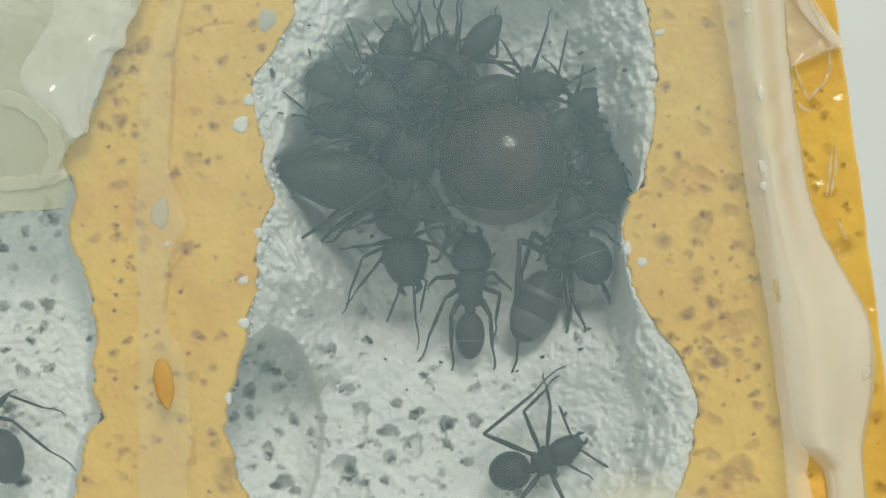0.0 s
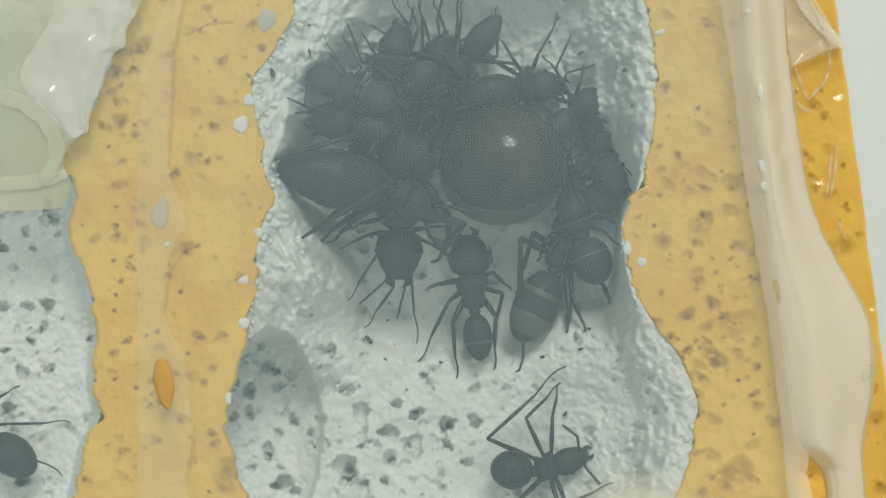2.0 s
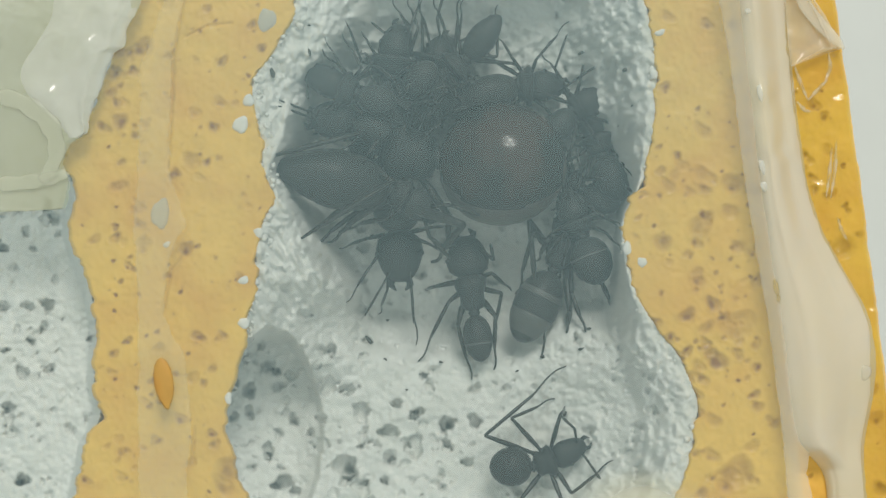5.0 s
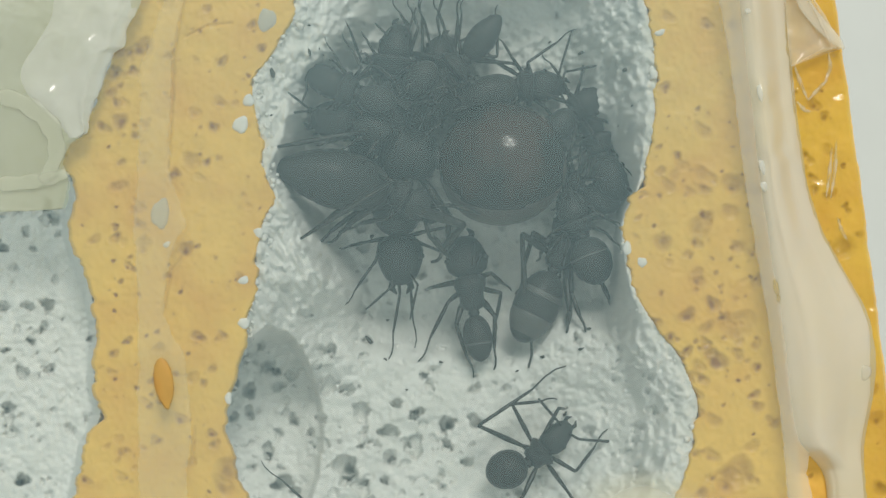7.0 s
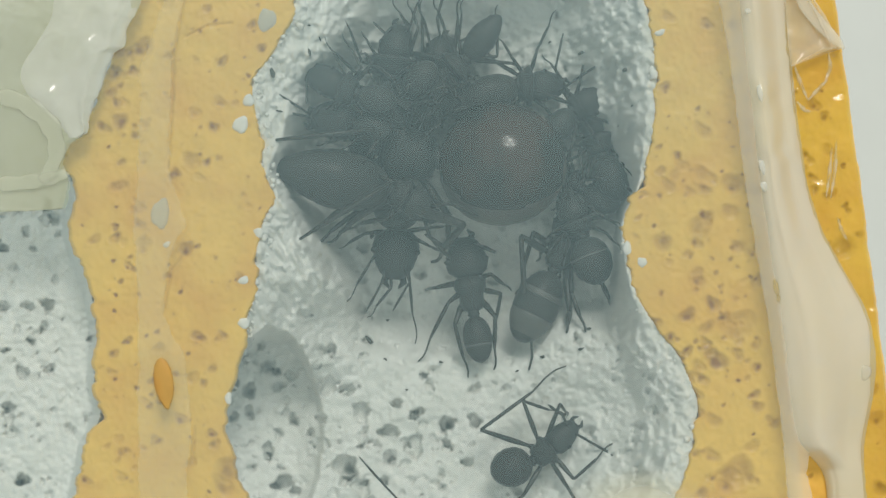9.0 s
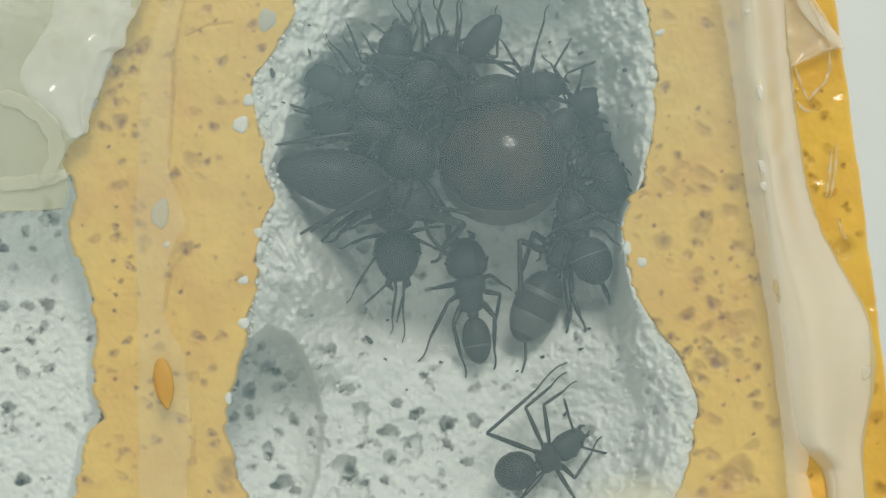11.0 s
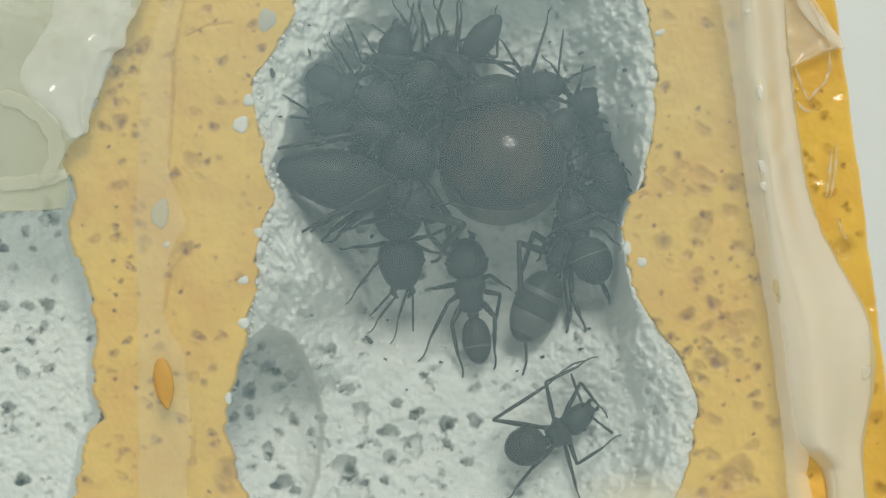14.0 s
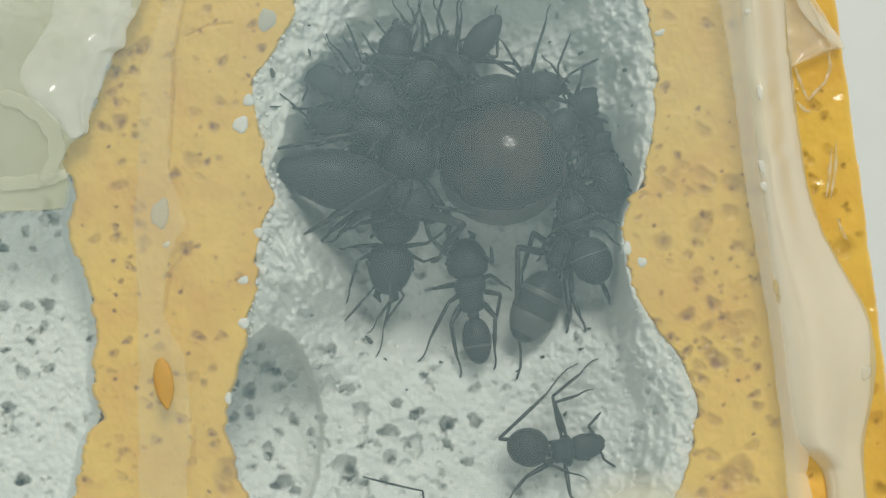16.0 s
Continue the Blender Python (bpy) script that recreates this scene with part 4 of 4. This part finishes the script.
wall_ant = Ant("black ant facing into the chamber beside the wall", (1084, 316), (1060, 262), (1046, 216), (86, 72), (56, 50), tw=54, rise=2.2, base=0.4,
               legs=[(1030, 240, 1010, 245), (1025, 275, 1005, 285), (1040, 310, 1010, 330), (1090, 230, 1130, 180), (1095, 275, 1120, 320), (1105, 330, 1128, 350)])
low_wall_ant = Ant("black ant tucked against the chamber wall", (1064, 352), (1020, 326), (990, 304), (70, 54), (48, 42), tw=38, rise=1.8, base=0.3,
                   legs=[(1006, 350, 975, 372, 3.4), (1022, 362, 1000, 400, 3.4), (1052, 372, 1094, 402, 3.6), (1012, 288, 1002, 258, 3.6), (1034, 296, 1050, 262, 3.8), (1060, 316, 1104, 330, 4.0)])
corner_ant = Ant("black ant with raised antennae at the chamber edge", (992, 222), (1012, 198), (1048, 178), (70, 50), (66, 52), tw=54, rise=2.6, base=0.8,
                 feelers=[(1066, 172, 1116, 150, 3.6, 4.2), (1078, 178, 1134, 178, 3.4, 3.6)])
east_ant = Ant("black ant with long antennae near the queen", (868, 166), (918, 152), (968, 152), (104, 66), (64, 56), tw=62, rise=2.6, base=0.6,
               legs=[(960, 90, 984, 16, 3.6), (905, 100, 880, 60), (878, 110, 858, 90), None, None, None],
               feelers=[(985, 118, 1006, 58, 3.8, 4.2), (1010, 132, 1070, 108, 3.8, 4.0)])
north_ant = Ant("black ant with a raised narrow gaster at the chamber end", (855, 66), (816, 116), (782, 138), (98, 52), (56, 52), tw=60, rise=2.4, base=0.8,
                legs=[None, (812, 70, 820, 0), (790, 60, 768, 0), (840, 140, 842, 165), (880, 100, 880, 10), (905, 112, 930, 125)])
upright_ant = Ant("black ant facing the end of the chamber", (700, 186), (690, 130), (702, 76), (96, 68), (68, 60), tw=84, rise=2.4, base=0.6,
                  legs=[(660, 90, 640, 55), (640, 110, 602, 6), (630, 130, 565, 66), (728, 60, 695, 0), (740, 50, 722, 0), (765, 95, 742, 0)],
                  feelers=[(682, 60, 660, 40), (722, 60, 738, 10)])
mass_ant = Ant("black ant pressed against the queen's side", (764, 168), (764, 122), (782, 90), (88, 66), (60, 58), tw=80, rise=2.2, base=0.4, thick=4.2,
               legs=[(748, 80, 746, 2), (722, 120, 690, 150, 5.5), (720, 160, 676, 205, 6.0), (806, 84, 813, 0), (806, 150, 828, 178, 5.0), (806, 170, 822, 196, 5.5)])
west_ant = Ant("black ant with a pointed head at the chamber edge", (668, 178), (618, 164), (572, 140), (72, 54), (84, 54), tw=58, rise=2.4, base=4.2,
               legs=[(590, 185, 560, 210), (600, 185, 570, 225), (640, 200, 620, 240), (610, 130, 575, 66), (640, 120, 606, 60), (660, 110, 640, 90)],
               feelers=[(545, 158, 540, 180, 6.6, 7.2), (560, 112, 541, 88, 6.6, 7.4)])
west_low_ant = Ant("black ant lying half under the queen's head", (660, 226), (624, 214), (588, 212), (74, 56), (80, 74), tw=60, rise=2.2, base=3.6,
                   feelers=[(555, 200, 500, 172, 6.2, 7.6), (550, 204, 482, 196, 6.2, 7.8)],
                   legs=[(604, 246, 560, 258, 5.6, 5.4), (632, 248, 590, 275, 6.0, 6.6), (668, 250, 640, 290, 6.6, 7.0), (604, 180, 568, 168, 6.4, 6.2), (640, 176, 604, 128, 7.0, 6.0), (676, 176, 652, 120, 7.2, 6.2)])
shoulder_ant = Ant("black ant climbing over the queen's shoulder", (744, 142), (716, 176), (694, 208), (78, 56), (54, 50), tw=50, rise=2.0, base=2.4,
                   legs=[(738, 200, 752, 222, 7.0, 6.4), (752, 180, 782, 182, 7.2, 6.2), (770, 160, 806, 150, 7.0, 5.4), (676, 186, 640, 196, 7.0, 6.0), (676, 166, 630, 158, 7.2, 6.0), (692, 138, 652, 106, 7.0, 4.6)],
                   feelers=[(716, 230, 704, 262, 6.4, 6.6), (672, 228, 632, 244, 6.2, 6.4)])
under_ant = Ant("black ant half buried in the heap of ants", (640, 186), (664, 214), (692, 240), (82, 62), (54, 52), tw=54, rise=1.8, base=1.0)
crown_ant = Ant("black ant crouching behind the queen's gaster", (818, 178), (780, 196), (748, 214), (84, 60), (54, 50), tw=52, rise=1.9, base=1.0,
                legs=[(770, 228, 742, 250, 5.6, 5.4), (776, 222, 752, 240, 6.0, 6.0), (806, 196, 838, 186, 6.4, 5.4), (766, 170, 732, 156, 5.4, 4.8), (790, 164, 780, 120, 5.4, 4.0), (820, 150, 846, 134, 4.8, 2.4)])
busy = Ant("restless black ant under the queen's legs", (700, 372), (704, 418), (706, 462), (98, 88), (92, 84), tw=44, rise=1.9, base=0.3, pivot=(706, 462),
           legs=[(755, 470, 790, 500), (760, 440, 790, 450), (760, 410, 800, 400), (700, 520, 690, 630), (655, 470, 610, 540), (650, 430, 600, 440)],
           feelers=[(735, 510, 720, 570, 2.8, 1.6), (690, 510, 652, 560, 2.8, 1.6)])
leaver = Ant("black ant walking out of the side chamber", (6, 806), (-14, 742), (-40, 700), (100, 72), (56, 48), tw=34, rise=1.9, pivot=(6, 806),
             legs=[(-60, 700, -90, 690), (-60, 760, -90, 780), (-60, 800, -80, 850), (10, 698, 30, 690), (15, 698, 116, 735), (22, 745, 134, 834)])
visitor = Ant("black ant exploring the pale floor", (600, 1090), (600, 1010), (600, 960), (80, 76), (56, 46), tw=34, rise=1.9, pivot=(600, 1010), thick=3.0,
              legs=[(520, 930, 450, 865), (545, 1000, 500, 980), (560, 1060, 520, 1095), (660, 950, 700, 910), (655, 1000, 700, 980), (640, 1060, 680, 1095)],
              feelers=[(570, 880, 580, 770), (630, 880, 640, 775)])


def motions():
    queen.move(None, {6: [(0, 534, 422, 694, 322), (4, 534, 422, 694, 322), (9, 530, 424, 694, 322), (12.5, 532, 408, 694, 322), (16, 538, 415, 694, 322)],
                      7: [(0, 474, 286, 658, 231), (4, 474, 286, 658, 231), (7, 482, 262, 658, 231), (9, 488, 248, 658, 231), (12.5, 486, 264, 658, 231), (16, 487, 264, 658, 231)]})
    replete.move(sway={6: (3, 5, 0)})
    forager.move([(0, 902, 834, -2), (0.5, 902, 834, -8), (1, 902, 834, -11), (1.5, 903, 834, -8), (2, 903, 832, -14), (2.5, 902, 824, -20), (3, 902, 824, -21), (3.5, 903, 824, -20), (4, 903, 827, -20),
                  (6.5, 902, 826, 8), (7, 898, 831, 10), (7.5, 900, 832, 12), (8, 903, 827, 16), (8.5, 905, 827, 16), (9, 906, 827, 8), (11.5, 914, 836, 3), (12, 930, 812, -10), (12.5, 932, 803, -7),
                  (13, 932, 793, 3), (13.5, 928, 793, 2), (14, 930, 791, 5), (14.5, 927, 797, 6), (15, 929, 793, 8), (15.5, 928, 791, -3), (16, 930, 793, -22)],
                 {0: [(0, 962, 660, 975, 715), (0.5, 972, 777, 955, 700), (1, 1015, 664, 975, 715), (2, 990, 678, 980, 715), (2.5, 985, 740, 970, 750), (4, 1000, 712, 990, 750), (6.5, 1000, 735, 985, 745), (7.5, 1010, 712, 975, 735), (8, 1020, 700, 1000, 720), (9, 1005, 735, 990, 725),
                      (11.5, 1026, 660, 960, 700), (12, 1065, 695, 990, 735), (13, 1050, 700, 1000, 720), (13.5, 1085, 705, 1040, 668), (14, 1075, 740, 1050, 675), (15, 1045, 690, 1010, 720), (16, 1050, 690, 985, 735)],
                  1: [(0, 990, 665, 925, 725), (0.5, 955, 690, 936, 720), (1, 1015, 664, 938, 717), (2, 993, 678, 928, 725), (3, 992, 720, 890, 755), (4, 985, 700, 892, 755), (6.5, 977, 716, 892, 752), (8, 1005, 690, 915, 725), (9, 1000, 735, 920, 722), (11.5, 1005, 640, 908, 756),
                      (12, 1062, 640, 941, 717), (13, 1058, 630, 962, 696), (16, 1058, 635, 955, 700)],
                  2: [(0, 1002, 648, 857, 766), (9, 1002, 648, 857, 766), (11.5, 1004, 640, 863, 765), (12, 1054, 634, 866, 750), (12.5, 1060, 630, 869, 743), (13, 1040, 636, 868, 746), (16, 1022, 644, 866, 750)],
                  3: [(0, 1050, 850, 1040, 840), (1, 1050, 800, 1030, 850), (2, 1086, 855, 1060, 860), (3.5, 1080, 870, 1040, 870), (6.5, 1090, 760, 1030, 862), (7.5, 1060, 760, 1040, 830), (9, 1085, 785, 1027, 862), (11.5, 1060, 770, 1010, 820), (12.5, 1090, 868, 1020, 840),
                      (13, 1110, 745, 1045, 845), (13.5, 1085, 760, 1050, 855), (14, 1100, 770, 1040, 800), (14.5, 1115, 780, 1050, 820), (15, 1125, 765, 1040, 850), (15.5, 1110, 750, 1035, 820), (16, 1040, 850, 1010, 860)],
                  5: [(0, 895, 905, 925, 880), (11.5, 895, 905, 925, 880), (12.5, 898, 882, 920, 850), (16, 895, 885, 920, 850)]},
                 sway={6: (14, 2.6, 0), 7: (16, 3.1, 1)})
    groomer.move([(0, 834, 448, 0), (1, 834, 448, 2), (1.5, 832, 450, 5), (2, 830, 452, 7), (3.5, 828, 454, 8), (7, 825, 454, 9), (9, 825, 456, 9), (11.5, 825, 458, 8), (16, 826, 458, 8)],
                 {2: [(0, 800, 655, 798, 560), (1.5, 800, 668, 785, 575), (3.5, 832, 676, 800, 570), (7, 838, 668, 800, 570), (9, 828, 668, 802, 570), (16, 815, 668, 795, 570)]},
                 sway={6: (8, 3.3, 0.6), 7: (10, 2.7, 2)})
    banded.move(None, {2: [(0, 906, 660, 920, 425), (1, 905, 662, 920, 425), (2.5, 925, 655, 920, 425), (3.5, 932, 590, 920, 425), (4.0, 975, 615, 922, 425), (6.5, 935, 650, 920, 425), (9, 936, 655, 920, 425), (11.5, 920, 662, 920, 425), (14.5, 926, 665, 920, 425), (16, 914, 672, 920, 425)]})
    shoulder_ant.move(sway={6: (7, 3.9, 0.2), 7: (8, 4.7, 1.1)})
    crown_ant.move(sway={6: (4, 4.1, 0.7), 7: (4, 3.3, 0)})
    resting.move(sway={6: (4, 4, 1), 7: (4, 3.4, 2)})
    wall_ant.move(sway={6: (5, 3.6, 0), 7: (5, 4.4, 1)})
    corner_ant.move(sway={6: (4, 4.2, 0.5), 7: (4, 3.7, 1.5)})
    east_ant.move(None, {0: [(0, 978, 16, 955, 90), (1.5, 990, 30, 955, 90), (3.5, 998, 28, 960, 90), (7, 1020, 52, 965, 95), (9, 985, 18, 950, 90), (12.5, 962, 2, 945, 85), (14.5, 982, 16, 955, 90), (16, 976, 8, 950, 88)]},
                  sway={6: (9, 5.2, 0), 7: (7, 4.3, 1)})
    north_ant.move(sway={6: (4, 4, 0), 7: (4, 5, 1)})
    upright_ant.move(None, {2: [(0, 590, 80, 630, 130), (6.5, 565, 90, 630, 130), (9, 565, 66, 630, 130), (12.5, 586, 55, 630, 128), (16, 578, 60, 630, 128)]}, sway={6: (4, 3, 0), 7: (6, 3.9, 1)})
    west_ant.move(sway={6: (5, 4.4, 0.3), 7: (5, 3.2, 1)})
    west_low_ant.move(sway={6: (9, 5.6, 0), 7: (10, 4.6, 1)})
    busy.move([(0, 718, 462, 6), (1, 706, 456, 0), (1.5, 702, 456, 0), (2, 706, 450, -4), (4, 712, 452, 0), (6.5, 700, 458, -2), (7, 708, 460, 0), (7.5, 696, 454, -5), (8, 706, 458, 0), (9, 700, 450, -6), (11.5, 704, 455, 0),
               (12, 704, 468, 0), (12.5, 690, 468, -8), (13, 690, 464, -8), (14, 710, 468, 0), (14.5, 724, 464, 8), (15, 714, 468, 2), (15.5, 704, 468, 0), (16, 690, 476, -10)],
              {3: [(0, 605, 556, 640, 500), (0.5, 670, 636, 720, 560), (1, 650, 600, 700, 540), (2, 645, 580, 700, 550), (3, 620, 510, 700, 545), (4, 690, 580, 700, 540), (6.5, 640, 520, 670, 490), (7, 688, 636, 740, 560), (8, 725, 640, 705, 545), (9, 650, 562, 700, 510),
                   (11.5, 700, 600, 705, 530), (12, 710, 605, 690, 530), (12.5, 652, 605, 690, 530), (13, 650, 560, 690, 520), (14, 650, 590, 700, 530), (14.5, 690, 620, 740, 560), (15, 690, 600, 715, 530), (16, 650, 590, 690, 530)],
               0: [(0, 740, 640, 780, 520), (4, 740, 640, 780, 520), (7, 735, 630, 770, 540), (8, 740, 620, 770, 540), (9, 738, 636, 770, 540), (11.5, 705, 605, 760, 530), (12.5, 715, 610, 740, 530), (14, 690, 610, 750, 540), (16, 665, 632, 720, 560)]},
              sway={6: (14, 2.3, 0), 7: (12, 2.9, 1)}, every=0.5)
    leaver.move([(0, 6, 808, 0), (0.5, -3, 806, 0), (1.0, -8, 806, 0), (1.3, -6, 808, 2), (1.6, 24, 808, 18), (1.9, 30, 814, 30), (2.2, 30, 818, 50), (2.5, 4, 815, 60), (2.8, -75, 812, 62), (3.2, -110, 812, 64), (16, -110, 812, 64)],
                {4: [(0, 116, 735, 15, 698), (1.3, 116, 735, 15, 698), (1.9, 116, 735, 15, 735), (2.2, 130, 760, 40, 755), (2.5, 10, 740, -30, 735), (16, -60, 740, -100, 735)],
                 5: [(0, 134, 834, 22, 745), (1.9, 132, 832, 20, 772), (2.2, 20, 880, -10, 850), (2.5, 0, 870, -60, 850), (16, -60, 870, -100, 850)]}, every=0.3125)
    visitor.move([(0, 640, 1100, 0), (5.5, 600, 1100, 0), (6, 575, 985, 0), (6.5, 600, 1010, 0), (7, 640, 990, 0), (7.5, 672, 985, 0), (8, 678, 985, 0), (8.5, 700, 985, 0), (9, 705, 985, 0), (10, 740, 1090, 0),
                  (13.8, 740, 1090, 0), (14.5, 715, 985, 20), (15, 740, 1100, 20), (15.5, 790, 1090, 20), (16, 800, 985, 30)],
                 {0: [(0, 560, 1000, 570, 1000), (6, 560, 960, 570, 980), (6.5, 540, 940, 560, 960), (7, 446, 800, 486, 850), (7.5, 488, 800, 525, 845), (8, 488, 809, 571, 850), (8.5, 450, 862, 556, 862), (9, 446, 876, 576, 878), (10, 620, 1040, 640, 1050), (16, 700, 1010, 730, 1010)],
                  6: [(0, 640, 1010, 620, 1040), (5.5, 600, 1010, 580, 1040), (6, 600, 690, 547, 830), (6.5, 600, 905, 575, 930), (7, 600, 900, 620, 930), (7.5, 620, 728, 655, 860), (8, 640, 860, 665, 890), (8.5, 634, 809, 675, 870), (9, 636, 809, 675, 870),
                      (10, 680, 1010, 700, 1040), (14, 680, 1010, 700, 1040), (14.5, 616, 838, 680, 885), (15, 690, 1010, 710, 1040), (15.5, 740, 1010, 760, 1040), (16, 642, 844, 740, 884)],
                  7: [(0, 680, 1010, 670, 1040), (6.5, 650, 925, 640, 950), (7.5, 730, 890, 700, 920), (8, 749, 779, 722, 880), (8.5, 850, 815, 780, 850), (9, 760, 890, 735, 915), (10, 780, 1020, 760, 1040), (14.5, 780, 920, 760, 940), (15, 780, 1020, 760, 1040), (16, 860, 920, 830, 940)]})


motions()
